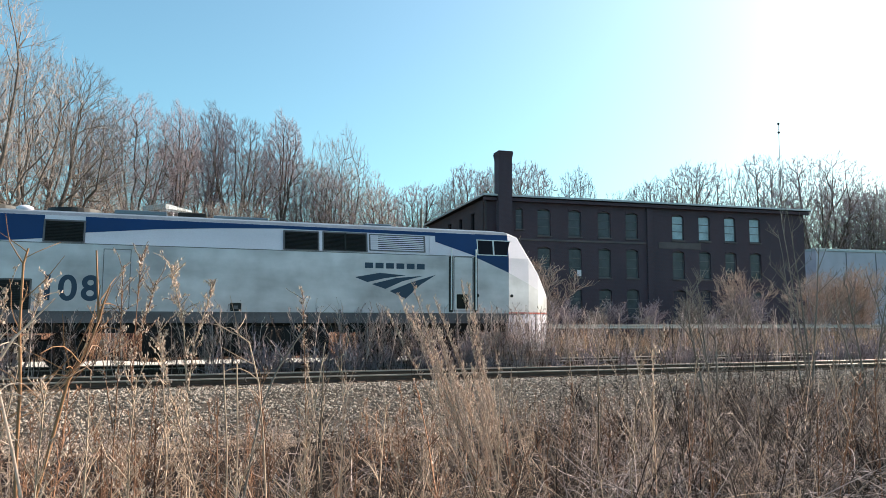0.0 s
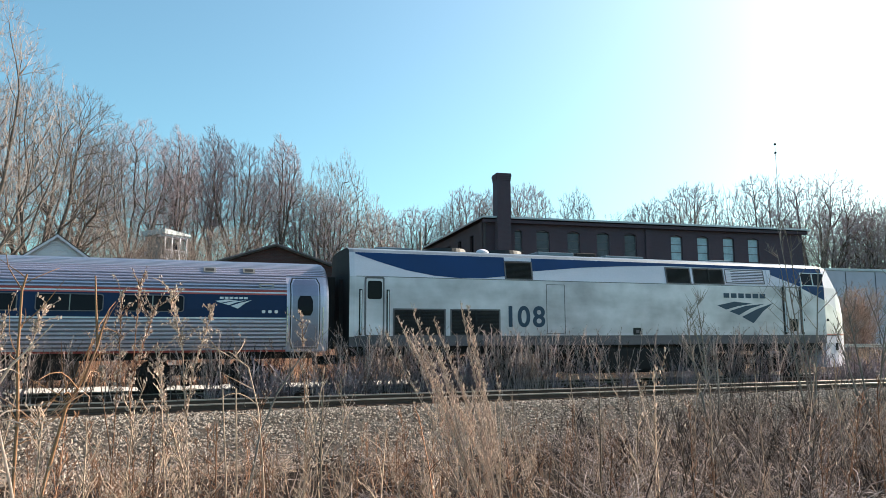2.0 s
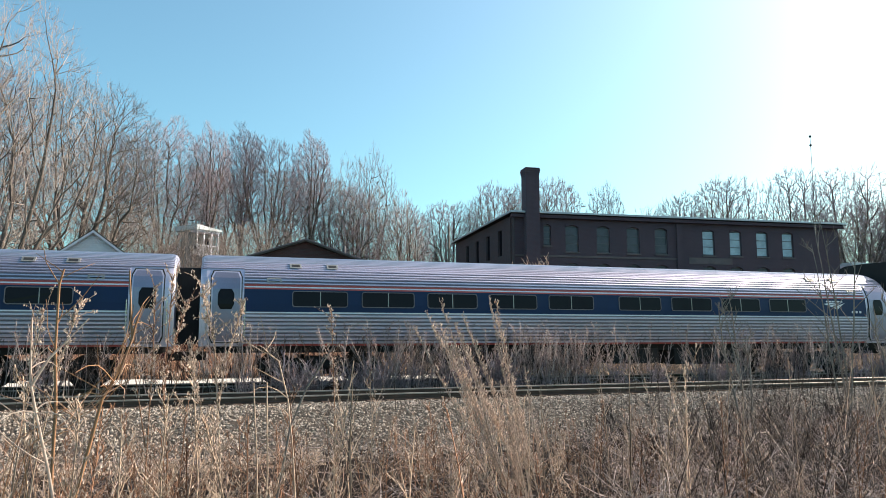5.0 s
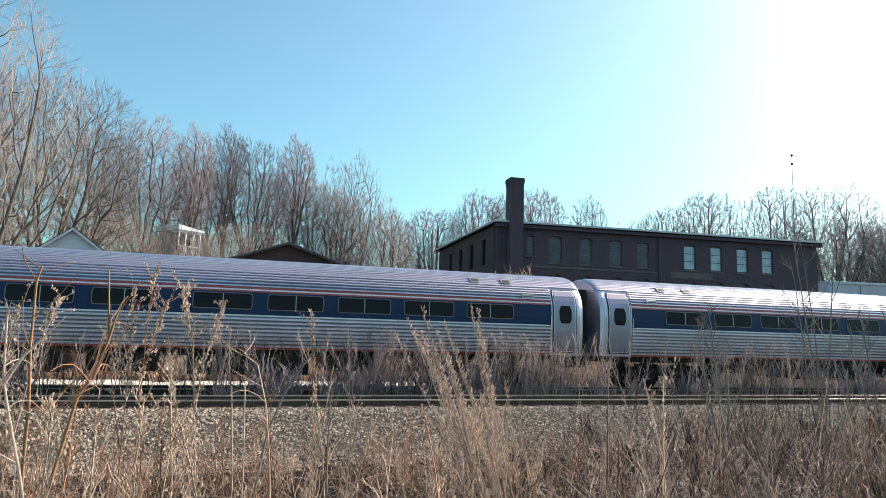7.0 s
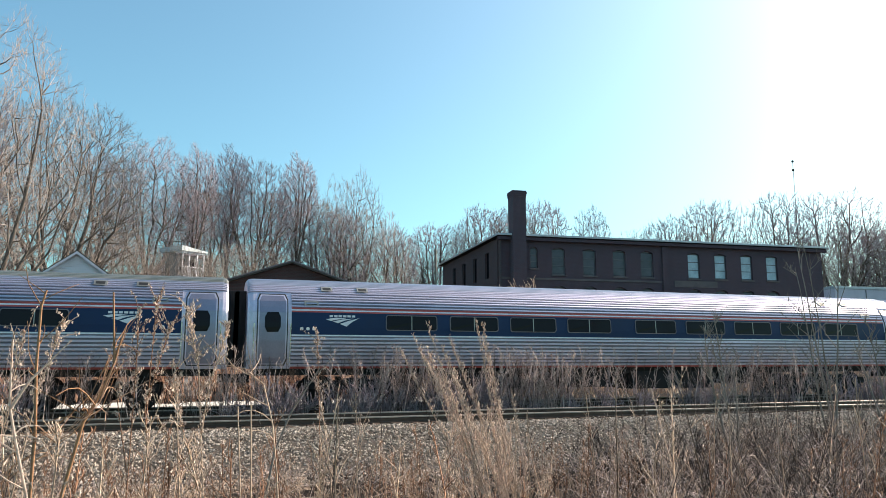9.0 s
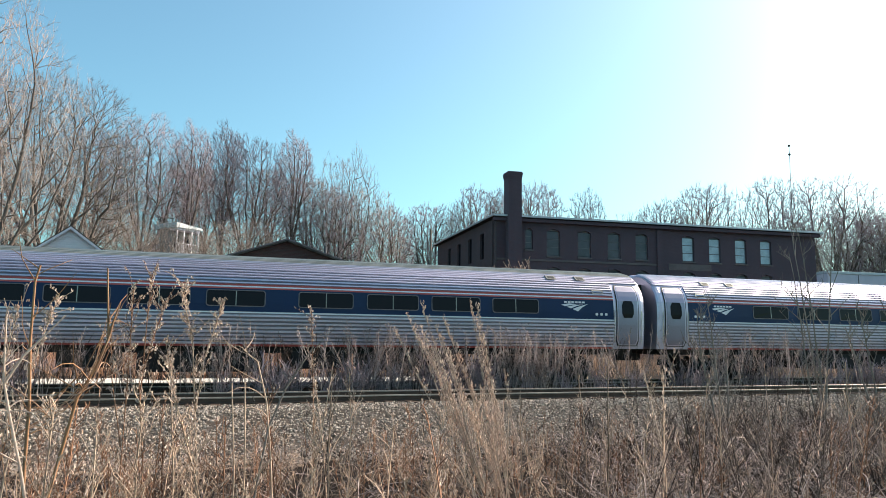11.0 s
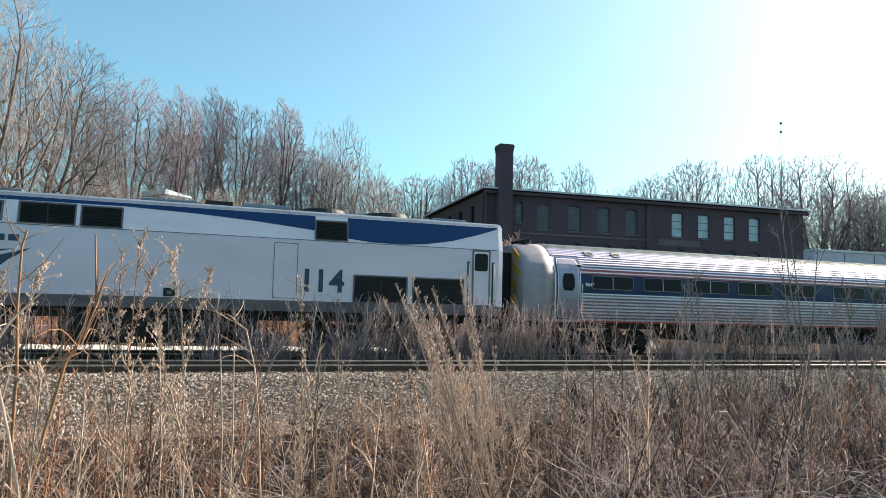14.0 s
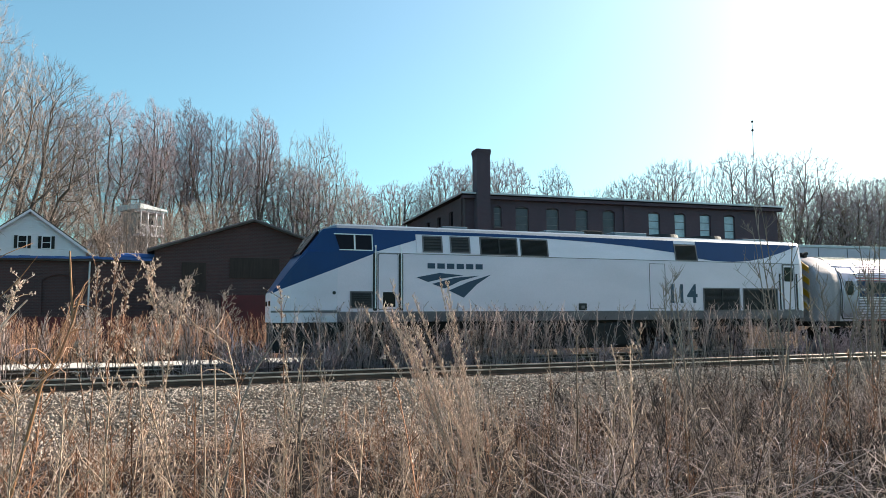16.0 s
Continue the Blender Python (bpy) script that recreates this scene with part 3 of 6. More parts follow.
        for u in (19.58, 20.12):
            box(bm, -u - 0.015, -u + 0.015, s * 1.42 - 0.04, s * 1.42 + 0.04, 0.42, 1.3)
        part("step_ladder", bm, M_SKIRT, top)
        # number and emblem
        rz = 180 if s > 0 else 0
        steps = [0.42 if ch == "1" else 0.55 for ch in number]
        at = -sum(steps) / 2
        for ch, w in zip(number, steps):
            lettering("digit", ch, 0.94, M_NAVY, top, pose(-14.72 - s * (at + w / 2), s * 1.522, 2.18, 90, 0, rz), label="dark blue running digit")
            at += w
        flip = s < 0
        swoosh(s, top, 4.38, 2.02, 2.6, 0.82, M_NAVY, yb, flip)
        name_bars(s, top, 4.72, 6.72, 2.96, 3.13, 6, M_NAVY, yb)
    # roof things
    for u, w, h in ((5.6, 0.9, 0.05), (9.5, 1.6, 0.06), (12.4, 1.4, 0.10), (18.4, 1.2, 0.05)):
        part("roof_hatch", boxes((-u - w, -u, -0.7, 0.7, 4.38, 4.40 + h), bevel=0.02), M_ROOFGREY, top)
    for u in (14.9, 17.0):
        bm = bmesh.new()
        bmesh.ops.create_cone(bm, cap_ends=True, segments=28, radius1=0.75, radius2=0.7, depth=0.14, matrix=Matrix.Translation((-u, 0, 4.44)))
        part("radiator_fan", bm, M_GRILLE, top, "dark round radiator fan housing")
    bm = bmesh.new()
    bmesh.ops.create_uvsphere(bm, u_segments=14, v_segments=8, radius=0.16, matrix=Matrix.Translation((-16.0, -0.95, 4.36)) @ Matrix.Diagonal((1.4, 1, 0.7, 1)))
    part("antenna_dome", bm, M_WHITE, top, smooth=True)
    part("exhaust", boxes((-12.1, -11.3, -0.35, 0.35, 4.4, 4.56), bevel=0.03), M_DARK, top)
    # underframe
    part("underframe", boxes((-20.4, -1.0, -1.25, 1.25, 1.0, 1.29)), M_DARK, top)
    part("fuel_tank", boxes((-12.9, -7.7, -1.4, 1.4, 0.32, 1.2), bevel=0.12), M_DARK, top, "black fuel tank")
    part("coupler", boxes((-21.1, -20.3, -0.15, 0.15, 0.72, 1.02), bevel=0.03), M_DARK, top)
    part("end_gangway", boxes((-20.72, -20.55, -0.5, 0.5, 1.35, 3.4), bevel=0.02), M_DARK, top)
    for u in (4.4, 16.3):
        bogie(top, -u, 2.75, 0.50, M_DARK)
    return top


CAR_Y = ((1.15, 1.49), (1.5, 1.55), (2.0, 1.59), (2.4, 1.595), (2.8, 1.565), (3.1, 1.46), (3.4, 1.235), (3.6, 0.97), (3.75, 0.66), (3.83, 0.35), (3.86, 0.0))


def yc(z):
    return float(np.interp(z, [p[0] for p in CAR_Y], [p[1] for p in CAR_Y]))


def car_profile(fluted):
    """Half section from sill to ridge, with material index of the strip that starts at each point."""
    dense = [(yc(z), z) for z in np.linspace(1.15, 3.86, 400)]
    s = [0.0]
    for a, b in zip(dense, dense[1:]):
        s.append(s[-1] + math.dist(a, b))
    out = []
    def along(z0, z1, mat, flutes, pitch=0.10, depth=0.032):
        s0, s1 = (float(np.interp(z, [p[1] for p in dense], s)) for z in (z0, z1))
        n = max(1, round((s1 - s0) / pitch))
        steps = ((0.0, 0), (0.12, 1), (0.52, 1), (0.64, 0)) if flutes else ((0.0, 0),)
        for i in range(n):
            for f, up in steps:
                v = s0 + (s1 - s0) * (i + f) / n
                y, z = (float(np.interp(v, s, [p[k] for p in dense])) for k in (0, 1))
                y2, z2 = (float(np.interp(v + 0.01, s, [p[k] for p in dense])) for k in (0, 1))
                ty, tz = y2 - y, z2 - z
                q = math.hypot(ty, tz) or 1
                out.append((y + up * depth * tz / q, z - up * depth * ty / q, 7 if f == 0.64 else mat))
    side, roof_fl = fluted == 2, fluted >= 1
    along(1.15, 1.21, 2 if side else 6, False, 1)
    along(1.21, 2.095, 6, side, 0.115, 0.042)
    along(2.095, 2.135, 3 if side else 6, False, 1)
    along(2.135, 2.79, 1 if side else 6, False, 0.2)
    along(2.79, 2.835, 2 if side else 6, False, 1)
    along(2.835, 2.875, 3 if side else 6, False, 1)
    along(2.875, 2.93, 2 if side else 6, False, 1)
    if fluted == 1:
        along(2.93, 3.38, 6, False, 0.1)
        along(3.38, 3.66, 0, True)
    else:
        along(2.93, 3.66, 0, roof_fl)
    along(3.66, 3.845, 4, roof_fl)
    return out


def passenger_car(smooth_end, number, roof, label, rear_door=24.15):
    """A fluted stainless coach; the front end is at x = 0 and it runs along -x for 25.25 m."""
    top = thing("passenger_car", label, "passenger car", group="train")
    for name, a, b, fl in (("body", 1.25, rear_door - 0.1, 2), ("vestibule", 0.0, 1.25, 1), ("vestibule", rear_door - 0.1, 24.12 if smooth_end else 25.25, 1)) + ((("end_cap", 24.12, 25.25, 0),) if smooth_end else ()):
        prof = car_profile(fl)
        ring = [(-y, z) for y, z, m in prof] + [(y, z) for y, z, m in reversed(prof)]
        n = len(prof)
        mats = [m for y, z, m in prof[:-1]] + [4] + [m for y, z, m in reversed(prof[:-1])] + [5]
        def st(u, k, dz):
            return [(-u, y * k, z - dz * max(0, z - 2.9)) for y, z in ring]
        if fl == 2:
            stations = [st(a, 1, 0), st((a + b) / 2, 1, 0), st(b, 1, 0)]
        elif a == 0:
            stations = [st(0, 0.955, 0.09), st(0.06, 0.985, 0.03), st(0.16, 0.998, 0.005), st(0.7, 1, 0), st(1.25, 1, 0)]
        elif fl and smooth_end:
            stations = [st(a, 1, 0), st(b, 1, 0)]
        elif fl:
            stations = [st(rear_door - 0.1, 1, 0), st(24.5, 1, 0), st(25.09, 0.998, 0.005), st(25.19, 0.985, 0.03), st(25.25, 0.955, 0.09)]
        else:
            stations = [st(24.12, 1.012, 0), st(24.5, 1.01, 0.005), st(24.95, 0.99, 0.035), st(25.15, 0.965, 0.08), st(25.25, 0.93, 0.13)]
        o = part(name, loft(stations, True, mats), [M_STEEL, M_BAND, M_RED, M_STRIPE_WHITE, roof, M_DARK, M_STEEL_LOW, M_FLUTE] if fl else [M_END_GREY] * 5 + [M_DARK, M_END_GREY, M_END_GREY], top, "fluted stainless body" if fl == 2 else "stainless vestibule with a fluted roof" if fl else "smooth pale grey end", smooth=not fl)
    for s in (-1, 1):
        for i in range(9):
            u = 4.1 + 2.055 * i + (0.53 if i > 3 else 0)
            w = side_plate("window", rect(u, u + 1.6, 2.30, 2.73, 0.07), s, top, M_GLASS, 0.0, 0.008, yc, "dark coach window")
            ring_plate("window_frame", rect(u - 0.022, u + 1.622, 2.278, 2.752, 0.085), rect(u + 0.004, u + 1.596, 2.304, 2.726, 0.065), s, w, M_SKIRT, 0.0, 0.022, yc)
            part("mullion", plate(bmesh.new(), rect(u + 0.787, u + 0.813, 2.3, 2.73), s, 0.006, 0.018, yc), M_STEEL_DULL, w)
        for u0 in (0.32, rear_door):
            ob_frame = part("door_frame", curved_panel(u0 - 0.05, u0 + 0.83, 1.24, 3.33, s, 0.022, yc), M_GRILLE, top, "dark joint round the end door")
            part("door_surround", curved_panel(u0 - 0.02, u0 + 0.80, 1.27, 3.30, s, 0.03, yc), M_STEEL_LOW, ob_frame, "bright door edge")
            d = part("door", curved_panel(u0 + 0.015, u0 + 0.765, 1.30, 3.27, s, 0.04, yc), M_DOOR, top, "brushed steel end door")
            part("door_window", curved_panel(u0 + 0.17, u0 + 0.62, 2.20, 2.78, s, 0.052, yc, 4), M_GLASS, d)
            for k in (-0.13, 0.91):
                bm = bmesh.new()
                rod(bm, (-(u0 + k), s * (yc(1.4) + 0.05), 1.35), (-(u0 + k), s * (yc(2.5) + 0.05), 2.45), 0.016)
                part("grab_rail", bm, M_CHROME, top, "bright grab rail")
        for u0 in (1.62, 23.0):
            ring_plate("sign_box", rect(u0, u0 + 0.42, 2.99, 3.12, 0.02), rect(u0 + 0.05, u0 + 0.37, 3.02, 3.09, 0.02), s, top, M_STEEL_DULL, 0.0, 0.045, yc)
            side_plate("sign_glass", rect(u0 + 0.04, u0 + 0.38, 3.01, 3.10), s, top, M_GLASS, 0.015, 0.03, yc)
        for u0 in (2.15, 3.25, 21.3, 22.4):
            v = side_plate("roof_vent", rect(u0, u0 + 0.34, 3.46, 3.6), s, top, M_STEEL_DULL, 0.0, 0.10, yc)
            part("vent_opening", plate(bmesh.new(), rect(u0 + 0.05, u0 + 0.29, 3.49, 3.57), s, 0.10, 0.106, yc), M_GRILLE, v)
        side_plate("blue_end_panel", rect(1.26, 1.3, 2.15, 2.78), s, top, M_BAND, 0.001, 0.006, yc)
        swoosh(s, top, 2.25, 2.38, 1.0, 0.27, M_STRIPE_WHITE, yc, s < 0)
        name_bars(s, top, 2.35, 3.15, 2.66, 2.72, 6, M_STRIPE_WHITE, yc)
        for k in range(3):
            part("door_symbol", plate(bmesh.new(), rect(1.5 + 0.18 * k, 1.6 + 0.18 * k, 2.26, 2.35, 0.03), s, 0.002, 0.007, yc), M_STRIPE_WHITE, top)
        if number:
            lettering("number", number, 0.17, M_STRIPE_WHITE, top, pose(-22.78 if s < 0 else -22.78, s * 1.592, 2.42, 90, 0, 0 if s < 0 else 180), 0.004, "small white car number")
    # ends
    for u, k in ((0.0, 1), (25.25, -1)):
        part("gangway", boxes((-u - 0.02, -u + 0.36 * k, -0.62, 0.62, 1.2, 3.45), bevel=0.03), M_DARK, top, "black rubber gangway")
        part("coupler", boxes((-u - 0.2 * k, -u + 0.36 * k, -0.14, 0.14, 0.72, 0.98)), M_DARK, top)
        if smooth_end and k < 0:
            for y in (-1.15, 0.72):
                for z in (1.5, 2.05, 2.6, 3.1):
                    part("warning_stripe", prism([(y, z), (y + 0.42, z + 0.3), (y + 0.42, z + 0.55), (y, z + 0.25)], -u - 0.035, 0.03, 'x'), M_YELLOW, top, "yellow warning stripe")
    part("underframe", boxes((-24.9, -0.3, -1.2, 1.2, 0.95, 1.16)), M_DARK, top)
    for a, b, z in ((7.0, 9.6, 0.45), (10.2, 12.0, 0.5), (12.8, 16.2, 0.42), (16.8, 18.2, 0.55)):
        part("equipment_box", boxes((-b, -a, -1.3, 1.3, z, 1.0), bevel=0.03), M_DARK, top, "dark equipment box under the floor")
    for u in (3.55, 21.7):
        bogie(top, -u, 2.6, 0.455, M_DARK)
    if number:
        bm = bmesh.new()
        rod(bm, (-24.3, 0.1, 3.8), (-24.3, 0.1, 4.05), 0.09, n=10)
        box(bm, -24.75, -24.6, -0.5, 0.5, 3.8, 3.9)
        for y in (-0.4, 0.0, 0.4):
            rod(bm, (-24.8, y, 3.9), (-24.5, y, 3.98), 0.05, 0.08, 8)
        part("roof_horn", bm, M_DARK, top)
    return top


TRACK_Y = 23.10
loco_lead = locomotive("108", M_SILVER_WORN, "leading diesel locomotive, worn silver, with blue upper bands", 1)
car_a = passenger_car(False, "", M_STEEL, "fluted stainless coach with a blue window band, first")
car_b = passenger_car(False, "", M_STEEL, "fluted stainless coach with a blue window band, middle")
car_c = passenger_car(True, "9644", M_STEEL_DULL, "fluted stainless coach with a dirty roof, last", 23.22)
loco_rear = locomotive("114", M_SILVER, "trailing diesel locomotive, clean silver, blue nose backwards", 2)
VEHICLES = ((loco_lead, 11.78, 0), (car_a, -9.45, 0), (car_b, -35.37 - 25.25, 180), (car_c, -61.15, 0), (loco_rear, -107.75, 180))

# ---------- tracks ----------
def track(y, label):
    t = thing("railway_track", label, "track", pose(0, y, 0), "tracks")
    t["kind"] = "structure"
    for s in (-1, 1):
        c = s * 0.7525
        prof = ((-0.07, -0.16), (0.07, -0.16), (0.07, -0.145), (0.012, -0.12), (0.012, -0.045), (0.036, -0.035), (0.036, -0.004), (0.03, 0), (-0.03, 0), (-0.036, -0.004), (-0.036, -0.035), (-0.012, -0.045), (-0.012, -0.12), (-0.07, -0.145))
        # Head sides take the pale railhead colour too, drawing sunlit lines along the rails
        part("rail", loft([[(x, c + a, b) for a, b in prof] for x in (-260, 0, 60, 400)], True, [0] * 5 + [1] * 5 + [0] * 4), [M_RAIL, M_RAILTOP], t, "rusty rail with a polished, sunlit-toned head")
    me = None
    for i in range(-22, 90):
        x = i * 0.53
        if me is None:
            o = part("tie", boxes((-0.11, 0.11, -1.3, 1.3, -0.33, -0.15), bevel=0.012), M_TIE, t)
            me = o.data
        else:
            o = new("tie", me)
            o.parent = t
        o.location, o.rotation_euler = (x + random.uniform(-0.03, 0.03), random.uniform(-0.05, 0.05), 0), (0, 0, random.uniform(-0.02, 0.02))
    v, f = [], []
    for i in list(range(-400, -22)) + list(range(90, 500)):
        x, b = i * 0.53, len(v)
        v += [(x + a, c, d) for d in (-0.33, -0.15) for a, c in ((-0.11, -1.3), (0.11, -1.3), (0.11, 1.3), (-0.11, 1.3))]
        f += [(b + 4, b + 5, b + 6, b + 7), (b, b + 1, b + 5, b + 4), (b + 2, b + 3, b + 7, b + 6)]
    o = part("far_ties", (v, f), M_TIE, t)
    o["kind"] = "stuff"
    return t


track(TRACK_Y, "far railway track on dark ties and ballast")
track(19.0, "near railway track on dark ties and ballast")

# ---------- buildings ----------
def wall_cells(bm, u0, u1, z0, z1, holes, thick, M):
    """A wall in the plane y = 0 (front) to thick, with rectangular holes that go through it."""
    us = sorted({u0, u1, *[h[0] for h in holes], *[h[1] for h in holes]})
    zs = sorted({z0, z1, *[h[2] for h in holes], *[h[3] for h in holes]})
    cache = {}
    def v(u, y, z):
        k = (round(u, 4), y, round(z, 4))
        if k not in cache:
            cache[k] = bm.verts.new(M @ Vector((u, y, z)))
        return cache[k]
    def solid(i, j):
        if not (0 <= i < len(us) - 1 and 0 <= j < len(zs) - 1):
            return False
        cu, cz = (us[i] + us[i + 1]) / 2, (zs[j] + zs[j + 1]) / 2
        return not any(h[0] < cu < h[1] and h[2] < cz < h[3] for h in holes)
    for i in range(len(us) - 1):
        for j in range(len(zs) - 1):
            if not solid(i, j):
                continue
            a, b, c, d = us[i], us[i + 1], zs[j], zs[j + 1]
            for y in (0, thick):
                bm.faces.new((v(a, y, c), v(b, y, c), v(b, y, d), v(a, y, d)))
            for ok, p, q in ((solid(i - 1, j), (a, c), (a, d)), (solid(i + 1, j), (b, c), (b, d)), (solid(i, j - 1), (a, c), (b, c)), (solid(i, j + 1), (a, d), (b, d))):
                if not ok:
                    bm.faces.new((v(p[0], 0, p[1]), v(q[0], 0, q[1]), v(q[0], thick, q[1]), v(p[0], thick, p[1])))


def arch_fill(bm, u0, u1, z, rise, y0, y1):
    """Fills the corners over a shallow arch that springs at z - rise."""
    n = 8
    arc = []
    for i in range(n + 1):
        t = i / n
        arc.append((u0 + (u1 - u0) * t, z - rise + rise * math.sin(math.pi * t)))
    for half in (arc[:n // 2 + 1] + [(u0, z)], arc[n // 2:] + [(u1, z)]):
        lo = [bm.verts.new((a, y0, b)) for a, b in half]
        hi = [bm.verts.new((a, y1, b)) for a, b in half]
        bm.faces.new(lo)
        bm.faces.new(hi)
        k = len(half)
        for i in range(k):
            bm.faces.new((lo[i], lo[(i + 1) % k], hi[(i + 1) % k], hi[i]))


def sash_window(parent, u0, u1, z0, z1, glass, y=0.16, rows=3):
    w = part("window", boxes((u0, u0 + 0.07, y, y + 0.08, z0, z1), (u1 - 0.07, u1, y, y + 0.08, z0, z1), (u0 + 0.07, u1 - 0.07, y, y + 0.08, z1 - 0.12, z1), (u0 + 0.07, u1 - 0.07, y, y + 0.08, z0, z0 + 0.08)), M_WOODTRIM, parent)
    um = (u0 + u1) / 2
    h = (z1 - 0.12 - z0 - 0.08) / rows
    for i in range(rows):
        a = z0 + 0.08 + h * i
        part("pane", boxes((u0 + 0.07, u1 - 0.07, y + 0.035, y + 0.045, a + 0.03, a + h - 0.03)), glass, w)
        if i:
            part("glazing_bar", boxes((u0 + 0.07, u1 - 0.07, y + 0.01, y + 0.07, a - 0.035, a + 0.035)), M_WOODTRIM, w)
    part("sill", boxes((u0 - 0.1, u1 + 0.1, -0.08, 0.14, z0 - 0.14, z0 - 0.004), bevel=0.01), M_STONE, w)
    return w


def mill():
    top = thing("mill_building", "long dark brick mill with arched windows and a chimney", "building", pose(24.6, 58.0, 0, 0, 0, -4.5))
    Lm, H, base, dep = 33.2, 12.05, -0.6, 21.0
    wins = []
    for u in (5.4, 8.4, 11.35, 14.15, 19.0, 21.85, 24.7, 27.5):
        for z0, z1 in ((8.78, 11.2), (5.12, 7.78), (1.45, 4.1)):
            wins.append((u - 0.62, u + 0.62, z0, z1))
    wins += [(2.72, 3.4, 9.3, 11.2), (2.72, 3.4, 5.3, 7.6)]
    bm = bmesh.new()
    wall_cells(bm, 0, Lm, base, H, wins, 0.4, Matrix())
    for a, b, c, d in wins:
        arch_fill(bm, a, b, d + 0.001, 0.22, 0.002, 0.14)
    part("front_wall", bm, M_BRICK, top)
    for a, b, c, d in wins:
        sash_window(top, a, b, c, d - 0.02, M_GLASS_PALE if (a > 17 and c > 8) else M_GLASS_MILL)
        ks = [i / 7 for i in range(8)]
        curve = [(a + (b - a) * k, d - 0.2 + 0.22 * math.sin(math.pi * k)) for k in ks]
        bm = bmesh.new()
        prism(curve + [(u, w + 0.24) for u, w in reversed(curve)], -0.03, 0.028, bm=bm)
        part("arch_lintel", bm, M_BRICK, top)
    # end wall, back and far end
    ewin = [(y - 0.6, y + 0.6, z0, z0 + 2.4) for y in (4.2, 8.2, 12.2, 16.2) for z0 in (5.2, 8.7)]
    bm = bmesh.new()
    R = Matrix.Rotation(radians(90), 4, 'Z') @ Matrix.Diagonal((1, -1, 1, 1))
    wall_cells(bm, 0.4, dep, base, H - 0.05, ewin, 0.4, R)
    part("end_wall", bm, M_BRICK_END, top)
    for a, b, c, d in ewin:
        part("window", boxes((0.18, 0.22, a, b, c, d)), M_GLASS, top)
    part("pilaster", boxes((-0.22, -0.002, 0.5, 1.5, base, H - 0.3), bevel=0.02), M_BRICK_END, top)
    part("back_wall", boxes((0, Lm, dep, dep + 0.4, base, H)), M_BRICK, top)
    part("far_wall", boxes((Lm - 0.4, Lm, 0.4, dep, base, H - 0.05)), M_BRICK_END, top)
    part("pilaster", boxes((15.65, 16.25, -0.16, -0.002, base, H - 0.4), bevel=0.02), M_BRICK, top)
    part("wall_notice", boxes((8.55, 8.95, -0.05, -0.003, 5.2, 5.75), bevel=0.01), M_SIDING, top, "small white notice on the wall")
    part("stone_band", boxes((16.9, 21.4, -0.03, -0.002, 7.95, 8.55)), M_STONE, top, "pale patched masonry band")
    part("string_course", boxes((0.0, 15.6, -0.06, -0.002, 8.28, 8.45)), M_STONE, top)
    bm = bmesh.new()
    box(bm, -0.35, Lm + 0.35, -0.4, -0.002, H - 0.35, H - 0.06, 0.02)
    part("cornice", bm, M_BRICK, top)
    rf = part("roof", boxes((-0.4, Lm + 0.55, -0.5, dep + 0.6, H, H + 0.16)), M_TAR, top)
    part("roof_edge", boxes((-0.45, Lm + 0.6, -0.58, -0.5, H + 0.02, H + 0.19), bevel=0.01), M_FLASH, rf, "pale metal roof edge")
    part("side_edge", boxes((-0.5, -0.42, -0.5, dep + 0.6, H + 0.02, H + 0.19), bevel=0.01), M_FLASH, rf)
    part("corner_joint", boxes((-0.12, -0.002, -0.1, 0.4, base, H - 0.4)), M_BRICK_END, top)
    c = loft([[(0.84, -0.85, z), (2.06, -0.85, z), (2.06, 0.4, z), (0.84, 0.4, z)] for z in (base, 15.5)])
    ch = part("chimney", c, M_BRICK, top, "square brick chimney stack")
    bm = bmesh.new()
    for k, z in enumerate((15.4, 15.58, 15.76)):
        box(bm, 0.82 - 0.03 * k, 2.08 + 0.03 * k, -0.87 - 0.03 * k, 0.42 + 0.03 * k, z, z + 0.178)
    box(bm, 0.78, 2.12, -0.91, 0.46, 15.95, 16.06, 0.04)
    part("chimney_cap", bm, M_BRICK, ch)
    return top


mill()


